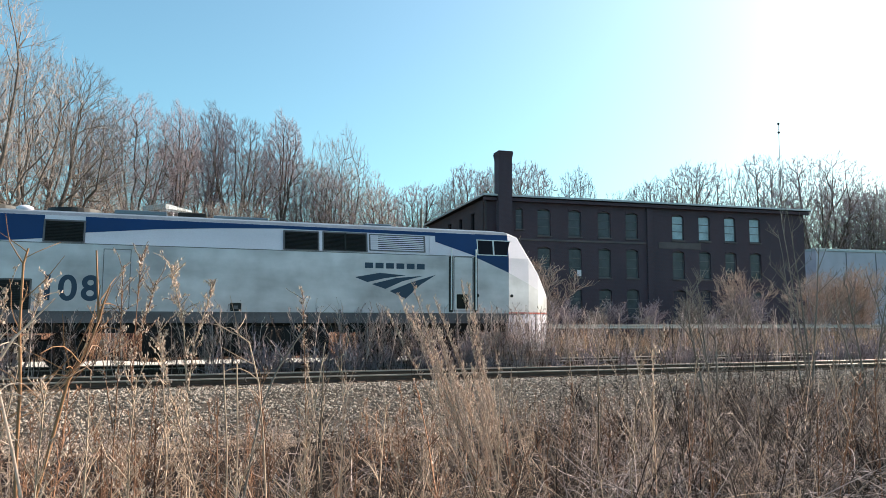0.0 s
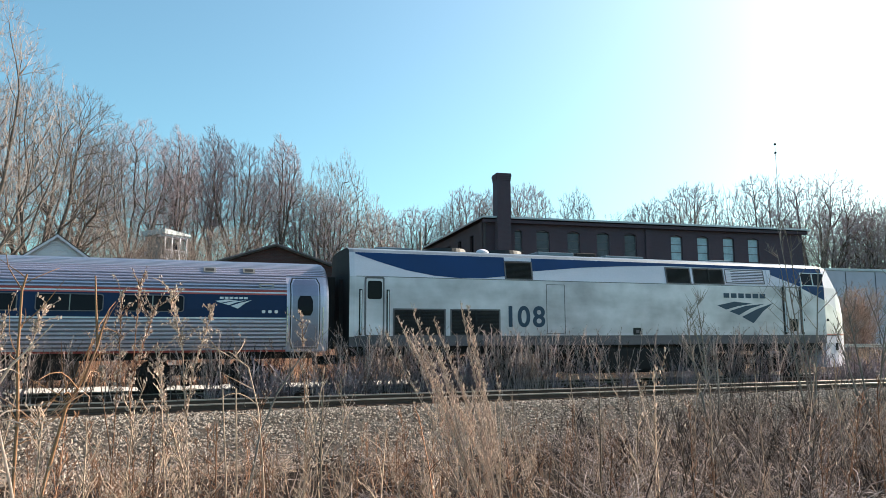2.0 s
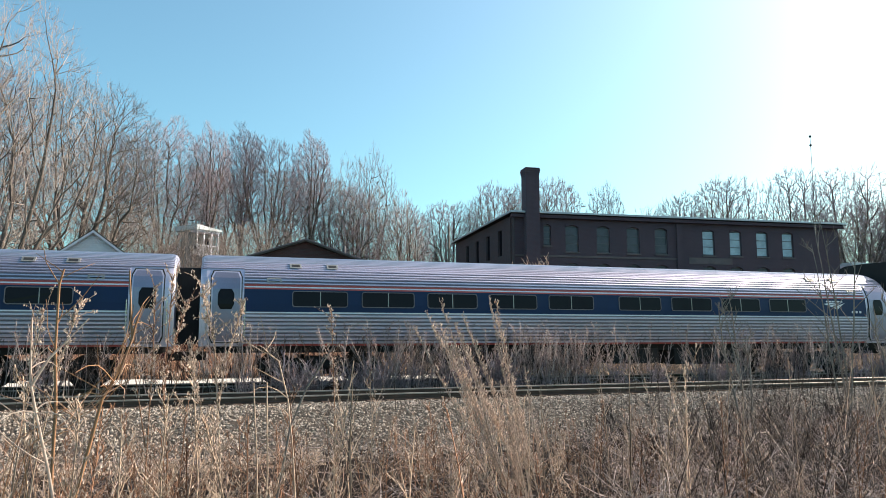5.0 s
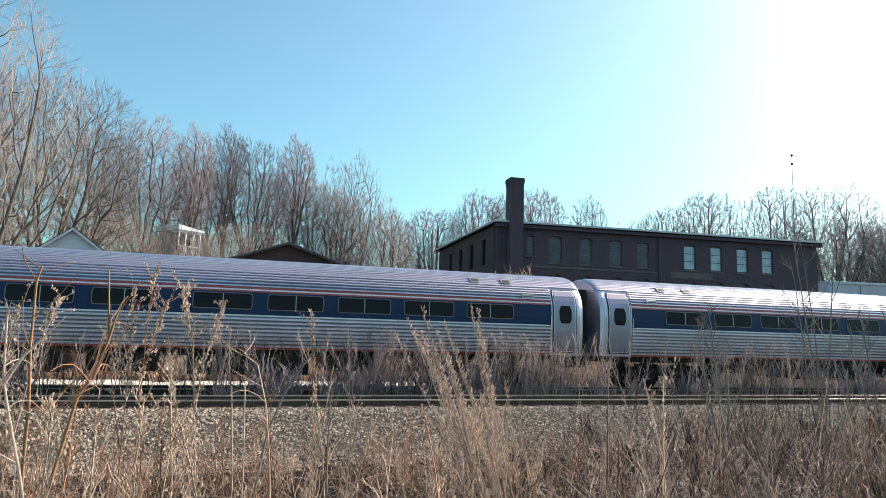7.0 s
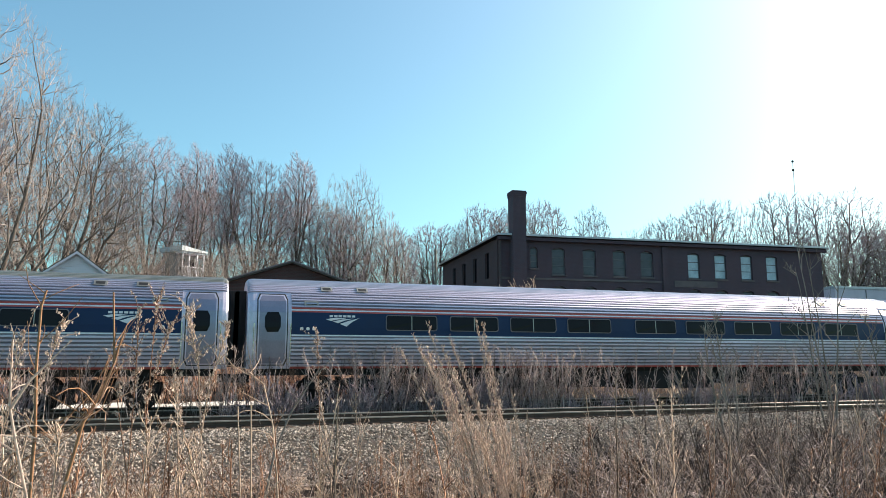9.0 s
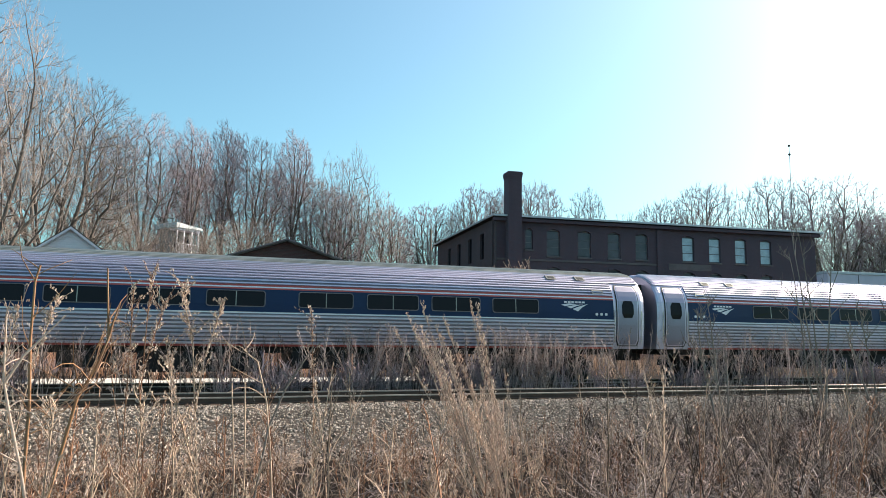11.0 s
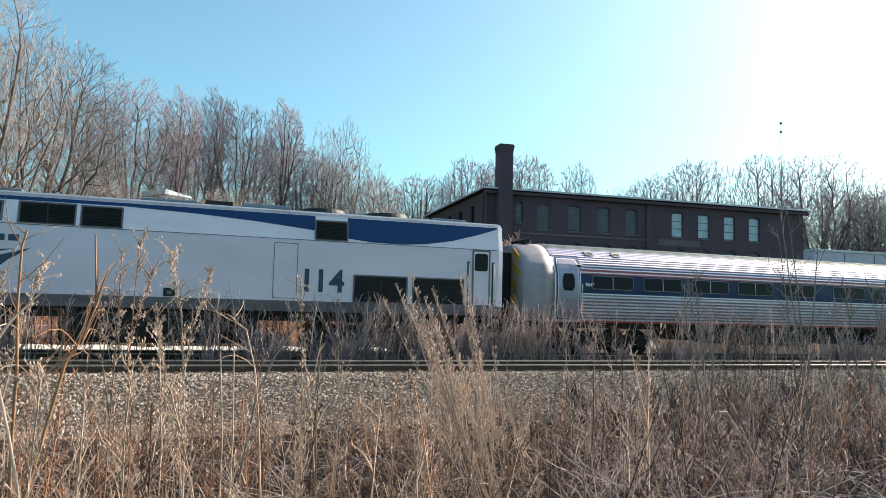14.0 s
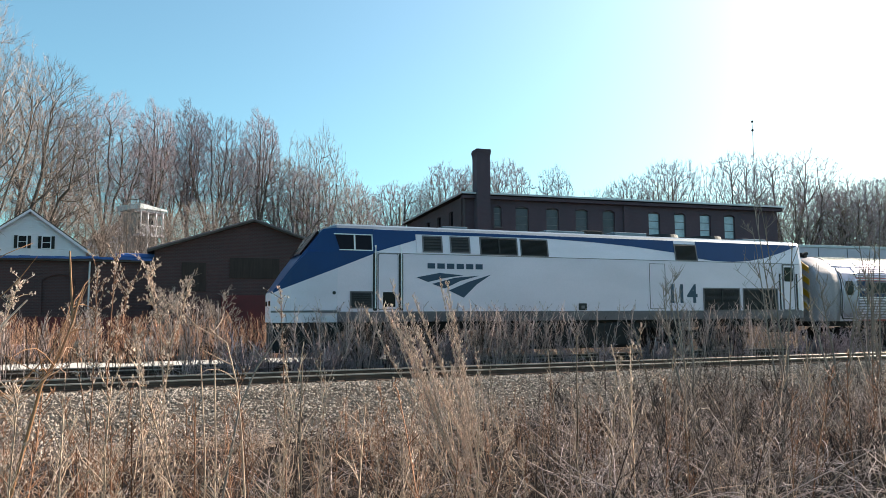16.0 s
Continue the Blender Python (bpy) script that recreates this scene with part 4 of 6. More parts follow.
def gable_shed():
    top = thing("brick_shed", "dark brick gabled shed in shade behind the track", "shed", pose(4.5, 40, 0))
    w, eave, peak, dep = 4.95, 4.9, 6.55, 14
    bm = bmesh.new()
    prism([(-w, -0.6), (w, -0.6), (w, eave), (0, peak), (-w, eave)], 0, 0.35, bm=bm)
    part("gable_wall", bm, M_BRICK_LOW, top)
    part("side_wall", boxes((-w, -w + 0.35, 0.35, dep, -0.6, eave)), M_BRICK_END, top)
    part("side_wall", boxes((w - 0.35, w, 0.35, dep, -0.6, eave)), M_BRICK_END, top)
    part("back_wall", prism([(-w, -0.6), (w, -0.6), (w, eave), (0, peak), (-w, eave)], dep, 0.35), M_BRICK_LOW, top)
    for s in (-1, 1):
        bm = bmesh.new()
        pts = [(s * (w + 0.35), eave - 0.12), (0, peak + 0.02), (0, peak + 0.16), (s * (w + 0.35), eave + 0.03)]
        prism(pts, -0.35, dep + 0.9, bm=bm)
        rf = part("roof", bm, M_SHINGLE, top)
        part("verge_board", prism([(s * (w + 0.36), eave - 0.03), (0, peak + 0.10), (0, peak + 0.17), (s * (w + 0.36), eave + 0.04)], -0.40, 0.045), M_WOODTRIM, rf, "weathered grey verge board")
    part("loading_door", boxes((-1.6, 1.4, -0.05, -0.003, -0.3, 2.6)), M_REDPAINT, top, "faded red loading door")
    part("boarded_opening", boxes((-1.2, 1.4, -0.04, -0.003, 3.5, 4.6)), M_BOARD, top)
    part("boarded_opening", boxes((-3.6, -2.4, -0.04, -0.003, 2.8, 4.3)), M_BOARD, top)
    part("stovepipe", (lambda b: (rod(b, (2.4, 1.5, 5.6), (2.4, 1.5, 6.6), 0.09, n=10), b)[1])(bmesh.new()), M_WOODTRIM, top)
    return top


gable_shed()


def low_building():
    top = thing("low_brick_building", "long low brick building with a blue tarp roof edge", "building", pose(-0.55, 40.2, 0))
    holes = [(u, u + 1.5, 1.6, 3.6) for u in (-26.0, -22.5, -19.0, -15.5, -12.0, -8.5, -5.0, -2.3)]
    bm = bmesh.new()
    wall_cells(bm, -30, 0, -0.6, 4.25, holes, 0.35, Matrix())
    for a, b, c, d in holes:
        arch_fill(bm, a, b, d + 0.001, 0.3, 0.002, 0.1)
    part("front_wall", bm, M_BRICK_LOW, top)
    for a, b, c, d in holes:
        part("blocked_window", boxes((a, b, 0.12, 0.2, c, d)), M_BRICK_LOW if a > -9 else M_BOARD, top)
    part("red_boarding", boxes((-14.0, -0.8, -0.06, -0.004, -0.4, 1.5)), M_REDPAINT, top, "faded red boarding along the foot")
    part("side_wall", boxes((-30, -29.65, 0.35, 10, -0.6, 4.25)), M_BRICK_END, top)
    part("side_wall", boxes((-0.35, 0, 0.35, 10, -0.6, 4.25)), M_BRICK_END, top)
    part("back_wall", boxes((-30, 0, 10, 10.35, -0.6, 4.25)), M_BRICK_LOW, top)
    r = part("roof", boxes((-30.2, 0.0, -0.25, 10.5, 4.26, 4.40)), M_TAR, top)
    bm = bmesh.new()
    for i in range(60):
        x0 = -30 + i * 0.5
        z = 4.36 + 0.06 * noise.noise((i * 0.4, 0, 0))
        box(bm, x0, x0 + 0.5, -0.34, 0.3, z, z + 0.12)
    part("tarp", bm, M_TARP, r, "rumpled blue tarp on the roof edge")
    for x in (-7.2, -2.9):
        part("downpipe", (lambda b, x=x: (rod(b, (x, -0.08, -0.5), (x, -0.08, 4.3), 0.045, n=8), b)[1])(bmesh.new()), M_FLASH, top)
    part("tarp_heap", boxes((-1.8, 0.9, 0.1, 1.3, 4.41, 4.75), bevel=0.15), M_TARP, top, "bundle of blue tarp")
    return top


low_building()


def clapboard_house(x, y, w, eave, peak, dep, wins, label, base):
    top = thing("house", label, "house", pose(x, y, 0))
    bm = bmesh.new()
    prism([(-w, base), (w, base), (w, eave), (0, peak), (-w, eave)], 0, 0.25, bm=bm)
    part("gable_wall", bm, M_SIDING, top)
    z = base + 0.3
    while z < peak - 0.3:
        h = w if z < eave else w * (peak - z - 0.12) / (peak - eave)
        part("clapboard", boxes((-h, h, -0.025, -0.002, z, z + 0.15)), M_SIDING, top)
        z += 0.18
    part("side_wall", boxes((-w, -w + 0.2, 0.25, dep, base, eave), ), M_SIDING, top)
    part("side_wall", boxes((w - 0.2, w, 0.25, dep, base, eave)), M_SIDING, top)
    part("back_wall", prism([(-w, base), (w, base), (w, eave), (0, peak), (-w, eave)], dep, 0.25), M_SIDING, top)
    for s in (-1, 1):
        sl = (peak - eave) / w
        part("roof", prism([(s * (w + 0.45), eave - 0.45 * sl + 0.02), (0, peak + 0.02), (0, peak + 0.2), (s * (w + 0.45), eave - 0.45 * sl + 0.2)], -0.3, dep + 0.8), M_SHINGLE, top)
        part("verge_board", prism([(s * (w + 0.46), eave - 0.46 * sl - 0.12), (0, peak - 0.1), (0, peak + 0.1), (s * (w + 0.46), eave - 0.46 * sl + 0.1)], -0.34, 0.035), M_SIDING, top)
    for a, c in wins:
        q = part("window", boxes((a - 0.27, a + 0.27, -0.06, -0.03, c, c + 0.9)), M_GLASS, top)
        part("window_frame", boxes((a - 0.32, a - 0.26, -0.09, -0.03, c - 0.06, c + 0.96), (a + 0.26, a + 0.32, -0.09, -0.03, c - 0.06, c + 0.96), (a - 0.26, a + 0.26, -0.09, -0.03, c + 0.89, c + 0.96), (a - 0.26, a + 0.26, -0.09, -0.03, c - 0.06, c), (a - 0.26, a + 0.26, -0.085, -0.03, c + 0.43, c + 0.47)), M_SIDING, q)
        for s in (-1, 1):
            part("shutter", boxes((a + s * 0.45 - 0.11, a + s * 0.45 + 0.11, -0.07, -0.03, c - 0.03, c + 0.93), bevel=0.008), M_DARK, top, "dark shutter")
    return top


clapboard_house(-9.5, 62, 3.9, 6.6, 9.55, 10, ((-0.46, 6.72), (1.14, 6.72), (-0.46, 3.6), (1.14, 3.6)), "white clapboard house with dark shutters on the hillside", 1.5)


def porch_house():
    top = thing("porch_house", "white house with stacked porches among bare trees", "house", pose(-1.5, 80, 0, 0, 0, 38) @ Matrix.Diagonal((0.6, 0.6, 1, 1)))
    part("wall", boxes((-1.8, 2.4, 0.9, 4.5, 4.0, 12.4)), M_GREYSIDE, top)
    for z in (7.2, 9.7, 12.2):
        part("porch_floor", boxes((-2.4, 2.4, -0.9, 0.898, z, z + 0.22)), M_SIDING, top)
    for x in (-2.2, -0.8, 0.8, 2.2):
        part("post", boxes((x - 0.09, x + 0.09, -0.85, -0.67, 4.5, 12.4)), M_SIDING, top)
    for z in (7.42, 9.92):
        bm = boxes((-2.3, 2.3, -0.82, -0.76, z + 0.85, z + 0.95))
        for i in range(14):
            x = -2.2 + i * 0.34
            box(bm, x, x + 0.05, -0.81, -0.77, z, z + 0.85)
        part("railing", bm, M_SIDING, top)
    for x in (-1.0, 1.0):
        for z in (7.9, 10.3):
            part("window", boxes((x - 0.45, x + 0.45, 0.86, 0.897, z, z + 1.4)), M_GLASS, top)
    part("roof", prism([(-2.7, 12.42), (2.7, 12.42), (2.7, 12.6), (-2.7, 12.95)], -1.2, 6.2), M_FLASH, top)
    return top


porch_house()
clapboard_house(-5.0, 92, 4.0, 9.6, 12.6, 9, ((-1.0, 9.2), (1.0, 9.2)), "grey-white house behind bare branches on the hill", 4.0)


def grey_building():
    top = thing("grey_building", "plain grey concrete building behind bushes", "building", pose(80, 75, 0, 0, 0, -4.5))
    part("wall", boxes((0, 40, 0, 18, -0.5, 10.6)), M_CONCRETE, top)
    part("parapet", boxes((-0.1, 40.1, -0.12, 18.1, 10.604, 10.95), bevel=0.02), M_FLASH, top)
    for i in range(1, 8):
        part("panel_joint", boxes((i * 5 - 0.06, i * 5 + 0.06, -0.04, -0.003, -0.5, 10.5)), M_WOODTRIM, top)
    for i in range(7):
        part("window", boxes((i * 5 + 1.4, i * 5 + 3.6, -0.05, -0.004, 4.0, 5.8)), M_GLASS, top)
    return top


grey_building()
bm = bmesh.new()
rod(bm, (0, 0, 0), (0, 0, 24.6), 0.06, 0.03)
mast = tagged(thing("antenna_mast", "thin metal mast with two small balls", "mast", pose(75, 75.5, 3.2)), kind="")
part("mast", bm, M_WOODTRIM, mast)
for z in (23.4, 24.6):
    bm = bmesh.new()
    bmesh.ops.create_uvsphere(bm, u_segments=10, v_segments=6, radius=0.17, matrix=Matrix.Translation((0, 0, z)))
    part("ball", bm, M_DARK, mast)
bm = bmesh.new()
rod(bm, (0, 0, -0.6), (0, 0, 10.95), 0.13, 0.1, 10)
pole = part("utility_pole", bm, M_SAPLING)
pole.location = (19.2, 60, 0)
tagged(pole, "plain weathered pole beside the mill", "pole")


def guardrail():
    top = thing("guardrail", "weathered steel guardrail along the far verge", "guardrail", pose(12, 43, 0))
    prof = ((0, 0.68), (0.03, 0.72), (0.0, 0.78), (0.0, 0.84), (0.03, 0.90), (0, 0.95), (0.045, 0.95), (0.07, 0.90), (0.04, 0.84), (0.04, 0.78), (0.07, 0.72), (0.045, 0.68))
    part("beam", loft([[(x, -y, z + 0.06) for y, z in prof] for x in (0, 24, 48, 72)]), M_GRAVEL, top, "pale dusty corrugated beam")
    for i in range(25):
        part("post", boxes((i * 3 - 0.06, i * 3 + 0.06, 0.002, 0.13, -0.6, 0.98)), M_WOODTRIM, top)
    return top


guardrail()


def heap(name, x, y, r, h, material, label, category, seed):
    bm = bmesh.new()
    bmesh.ops.create_icosphere(bm, subdivisions=3, radius=1.0)
    for v in bm.verts:
        k = 1 + 0.45 * noise.noise(v.co * 1.6 + Vector((seed, 0, 0))) + 0.15 * noise.noise(v.co * 5)
        v.co = Vector((v.co.x * r * k, v.co.y * r * 0.7 * k, max(-0.15, v.co.z * h * k)))
    ob = part(name, bm, material)
    ob.location = (x, y, ground_z(x, y))
    return tagged(ob, label, category)


heap("rubble_heap", -0.6, 37.4, 0.6, 0.8, M_GRAVEL, "pale rubble heap among weeds", "heap", 3.0)
slab = part("concrete_slab", boxes((-2.8, 2.8, -0.6, 0.6, -0.3, 0.62), bevel=0.05), M_CONCRETE)
slab.location = (-7.6, 37.2, ground_z(-7.6, 37.2))
tagged(slab, "pale concrete slab before the low building", "slab")

# ---------- trees ----------
def branchings(rng, height, spread, levels, droop=0.0, trunk=0.22, kids=(5, 6, 6, 5), fork=0.25, upright=0.55, fan=1.0, rise=0.11, dome=None, leader=0.72, gnarl=0.13):
    """Segments (a, b, r0, r1, level) of a bare tree, base at the origin."""
    segs = []
    def reach(p, d):
        """How far the crown's round outline lies from p along d."""
        c, a, b = Vector((0, 0, height * dome[1])), height * dome[0], height * (1 - dome[1])
        q = p - c
        k = Vector((1 / a, 1 / a, 1 / b))
        u, w = Vector((q.x * k.x, q.y * k.y, q.z * k.z)), Vector((d.x * k.x, d.y * k.y, d.z * k.z))
        A, B, C = w.dot(w), u.dot(w), u.dot(u) - 1
        D = B * B - A * C
        return max(0.0, (-B + math.sqrt(D)) / A) if D > 0 else 0.0
    def limb(p, d, length, r, lev):
        n = 5 if lev == 0 else 4 if lev == 1 else 3 if lev == 2 else 2 if lev < levels else 1
        pts, step = [p], length / n
        for i in range(n):
            d = (d + Vector((rng.gauss(0, 1), rng.gauss(0, 1), rng.gauss(0, 1))) * (0.05 if lev == 0 else gnarl if lev < 3 else 0.15) + Vector((0, 0, (rise if lev else 0.05) - droop * (lev > 2)))).normalized()
            p = p + d * step
            pts.append(p)
        for i in range(n):
            t0, t1 = i / n, (i + 1) / n
            segs.append((pts[i], pts[i + 1], r * (1 - 0.65 * t0), r * (1 - 0.65 * t1), lev))
        if lev >= levels:
            return
        k = kids[min(lev, len(kids) - 1)]
        k = max(2, round(k * rng.uniform(0.8, 1.25)))
        for j in range(k):
            t = (fork + (1 - fork) * (j + rng.random()) / k) if lev == 0 else (0.25 + 0.75 * (j + rng.random()) / k)
            i = min(n - 1, int(t * n))
            q = pts[i].lerp(pts[i + 1], t * n - i)
            dd = (pts[i + 1] - pts[i]).normalized()
            az = rng.random() * 2 * math.pi
            side = dd.orthogonal().normalized()
            side = Matrix.Rotation(az, 3, dd) @ side
            a = radians(rng.uniform(28, 60) * fan if lev == 0 else rng.uniform(22, 55) if lev < 2 else rng.uniform(24, 62))
            nd = (dd * math.cos(a) + side * math.sin(a) + Vector((0, 0, 0.12 * upright))).normalized()
            nl = length * rng.uniform(0.52, 0.76) * (1 - 0.3 * t) * (spread if lev == 0 else 0.95 if lev < 3 else 0.9)
            if dome:
                far = reach(q, nd)
                nl = far * rng.uniform(0.7, 0.95) if lev == 0 else min(nl, far * rng.uniform(0.75, 1.02))
                if nl < 0.12:
                    continue
            limb(q, nd, nl, r * (1 - 0.65 * t) * (0.55 if lev < 2 else 0.6), lev + 1)
    limb(Vector((0, 0, -0.4)), Vector((rng.gauss(0, 0.05), rng.gauss(0, 0.05), 1)).normalized(), height * leader, trunk, 0)
    return segs


def tubes(segs, least=0.0, sides=None):
    """Vertices and faces of tapered tubes along segments."""
    v, f = [], []
    for a, b, r0, r1, lev in segs:
        n = (sides or (7 if lev == 0 else 5 if lev == 1 else 3))
        d = (b - a).normalized()
        x = d.orthogonal().normalized()
        y = d.cross(x)
        k = len(v)
        for p, r in ((a, max(r0, least)), (b, max(r1, least))):
            for i in range(n):
                w = 2 * math.pi * i / n
                q = p + (x * math.cos(w) + y * math.sin(w)) * r
                v.append((q.x, q.y, q.z))
        for i in range(n):
            j = (i + 1) % n
            f.append((k + i, k + j, k + n + j, k + n + i))
    return v, f


def grow(seed, height, half, bare, mid, limbs, n, bal, lean=0.0, fork=0.2, twigs=5, shell=3.6, lobes=0.14, curl=0.5, fine_by=1.0):
    """A bare tree: limbs that fan out of the trunk, branches that reach for points of a round crown by the
    shortest ways, and fine twigs at their ends. Gives the bark's and the twigs' vertices and faces."""
    rg = np.random.default_rng(seed)
    top_c = np.array((lean, 0.0, height * mid))
    up, down = height * (1 - mid), height * (mid - bare)
    def shape(d, k):
        """The point of the crown in the direction d, at the share k of the way to its edge."""
        hr = math.hypot(d[0], d[1])
        k = k / (hr ** 2.7 + abs(d[2]) ** 2.7) ** (1 / 2.7) if d[2] > 0 else k
        w = 1 + lobes * noise.noise((d[0] * 2.1 + seed, d[1] * 2.1, d[2] * 2.1))
        return top_c + np.array((d[0] * half, d[1] * half, d[2] * (up if d[2] > 0 else down))) * k * w
    nodes, parent = [np.array((0.0, 0.0, -0.4))], [-1]
    tip = height * fork
    for i in range(1, 5):
        nodes.append(np.array((rg.normal(0, 0.07), rg.normal(0, 0.07), -0.4 + (tip + 0.4) * i / 4)))
        parent.append(len(nodes) - 2)
    base = len(nodes) - 1
    for i in range(limbs):
        a = 2 * math.pi * (i + rg.uniform(-0.3, 0.3)) / limbs * 2.618
        e = rg.uniform(-0.15, 1.0)
        c = math.sqrt(max(0.05, 1 - e * e))
        end = shape((c * math.cos(a), c * math.sin(a), e), rg.uniform(0.62, 0.82))
        start_i = int(rg.integers(max(1, base - 2), base + 1))
        start = nodes[start_i]
        bow = np.array(((end[0] - start[0]) * 0.25, (end[1] - start[1]) * 0.25, curl * (end[2] - start[2]) * 0.15))
        prev = start_i
        for j in range(1, 8):
            t = j / 7
            q = start + (end - start) * t + bow * math.sin(math.pi * t) + rg.normal(0, 0.015 * height, 3) * math.sin(math.pi * min(1, t * 1.2)) * 0.6
            nodes.append(q)
            parent.append(prev)
            prev = len(nodes) - 1
    first = len(nodes)
    aims = []
    for i in range(n):
        d = rg.normal(0, 1, 3)
        d /= np.linalg.norm(d)
        if d[2] < 0 and rg.random() < 0.45:
            d[2] = -d[2]
        aims.append(shape(d, rg.random() ** (1 / shell)))
    aims.sort(key=lambda p: float(np.linalg.norm(p - nodes[base])))
    P = np.zeros((first + n, 3))
    P[:first] = nodes
    way = np.zeros(first + n)
    for i in range(1, first):
        way[i] = way[parent[i]] + np.linalg.norm(P[i] - P[parent[i]]) * 0.9
    for i, p in enumerate(aims):
        k = first + i
        d = np.linalg.norm(P[1:k] - p, axis=1)
        cost = d + bal * way[1:k] + 0.7 * np.maximum(0, P[1:k, 2] - p[2])
        j = int(np.argmin(cost)) + 1
        P[k] = p
        parent.append(j)
        way[k] = way[j] + d[j - 1]
    m = first + n
    par = np.array(parent)
    for turn in range(4):
        child = np.zeros(m, int)
        child[par[first:]] = np.arange(first, m)
        inner = np.array([k for k in range(first, m) if child[k]])
        P[inner] = 0.4 * P[inner] + 0.3 * (P[par[inner]] + P[child[inner]])
    load = np.ones(m)
    for k in range(m - 1, 0, -1):
        load[parent[k]] += load[k] if k >= first or load[k] > 1 else 0
    rad = 0.0085 * fine_by * load ** (0.53 if fine_by < 1 else 0.46) * height / 16
    bark, fine = ([], []), ([], [])
    def tube(out, a, b, r0, r1, sides):
        v, f = out
        d = Vector(b - a)
        if d.length < 1e-4:
            return
        d.normalize()
        x = d.orthogonal().normalized()
        y = d.cross(x)
        k = len(v)
        ring = [(math.cos(2 * math.pi * i / sides), math.sin(2 * math.pi * i / sides)) for i in range(sides)]
        v += [(a[0] + (x.x * c + y.x * s) * r0, a[1] + (x.y * c + y.y * s) * r0, a[2] + (x.z * c + y.z * s) * r0) for c, s in ring]
        if r1 is None:
            v.append(tuple(b))
            f += [(k + i, k + (i + 1) % sides, k + sides) for i in range(sides)]
        else:
            v += [(b[0] + (x.x * c + y.x * s) * r1, b[1] + (x.y * c + y.y * s) * r1, b[2] + (x.z * c + y.z * s) * r1) for c, s in ring]
            f += [(k + i, k + (i + 1) % sides, k + sides + (i + 1) % sides, k + sides + i) for i in range(sides)]
    for k in range(1, m):
        a, b = P[parent[k]], P[k]
        big = load[k] > 9 or k < 5
        r1 = rad[k]
        r0 = min(rad[parent[k]], r1 * 1.5)
        if k < 5:
            r0, r1 = rad[1] * (1.5 if k == 1 else 1.0), rad[1]
        tube(bark if big else fine, a, b, r0, r1, 7 if load[k] > 150 else 5 if big else 3)
        if load[k] <= 3 and k >= first:
            g = (b - a) / (np.linalg.norm(b - a) + 1e-6)
            o = (b - top_c) / (np.linalg.norm(b - top_c) + 1e-6)
            for i in range(twigs):
                q = a + (b - a) * rg.uniform(0.35, 1.0)
                d = g * 0.5 + o * 0.6 + np.array((0, 0, 0.15)) + rg.normal(0, 0.65, 3)
                d /= np.linalg.norm(d)
                tube(fine, q, q + d * rg.uniform(0.02, 0.05) * height, 0.0125 * fine_by * height / 16, None, 3)
    return bark, fine


TREE_KINDS = []
for twig, args in ((M_TWIG_GREY, dict(seed=11, height=17, half=6.6, bare=0.16, mid=0.48, limbs=11, n=3600, bal=0.30)),
                   (M_TWIG_GREY, dict(seed=12, height=18, half=3.4, bare=0.25, mid=0.60, limbs=7, n=2200, bal=0.42, curl=1.2, lobes=0.25, shell=3.0)),
                   (M_TWIG, dict(seed=13, height=16, half=4.8, bare=0.14, mid=0.52, limbs=8, n=2900, bal=0.36)),
                   (M_TWIG, dict(seed=14, height=18, half=9.5, bare=0.10, mid=0.44, limbs=13, n=6500, bal=0.26, fork=0.14, curl=0.2, fine_by=0.65)),
                   (M_TWIG_GREY, dict(seed=15, height=15, half=5.6, bare=0.10, mid=0.46, limbs=9, n=3000, bal=0.34, fine_by=1.4)),
                   (M_TWIG, dict(seed=16, height=12, half=5.0, bare=0.02, mid=0.42, limbs=9, n=1800, bal=0.45, fork=0.06, fine_by=1.2)),
                   (M_TWIG, dict(seed=17, height=17, half=6.5, bare=0.2, mid=0.5, limbs=10, n=3000, bal=0.34, lobes=0.3, shell=3.0, fine_by=0.7)),
                   (M_TWIG, dict(seed=18, height=12, half=5.0, bare=0.02, mid=0.42, limbs=8, n=800, bal=0.45, fork=0.06, twigs=4)),
                   (M_TWIG_GREY, dict(seed=19, height=17, half=6.5, bare=0.2, mid=0.5, limbs=10, n=2600, bal=0.34, lobes=0.28, shell=3.0, fine_by=1.3))):
    (bv, bf), (fv, ff) = grow(**args)
    datas = []
    for nm, v, f, mt in (("trunk", bv, bf, M_BARK), ("crown", fv, ff, twig)):
        o = part(nm, (v, f), mt, smooth=nm == "trunk")
        datas.append(o.data)
        bpy.data.objects.remove(o)
    TREE_KINDS.append((*datas, args["height"] * 1.02, args["half"] * 1.04))


rng = random.Random(5)


def plant(kind, x, y, tip, half, label="bare winter tree on the hillside", sink=0.1):
    """A tree of the given kind with its tip at the height tip and a crown of the given half width."""
    td, cd, h, w = TREE_KINDS[kind]
    z = ground_z(x, y) - sink
    k, j = (tip - z) / h, half * 1.15 / w
    ob = thing("tree", label, "tree", group="bare trees")
    for nm, d in (("trunk", td), ("crown", cd)):
        c = new(nm, d)
        c.parent = ob
    ob.matrix_world = pose(x, y, z, 0, 0, rng.uniform(0, 360)) @ Matrix.Diagonal((j, j, k, 1))
    return ob


# big spreading trees round the white house
plant(6, -13.0, 50, 22.6, 5.2, "big spreading bare tree beside the white house")
plant(3, -12.6, 70, 24.6, 7.2, "big spreading bare tree behind the white house")
plant(0, -20.5, 66, 25.0, 6.5)
plant(0, -6.3, 86, 25.9, 4.9)
plant(0, -12.5, 92, 26.0, 6.0)
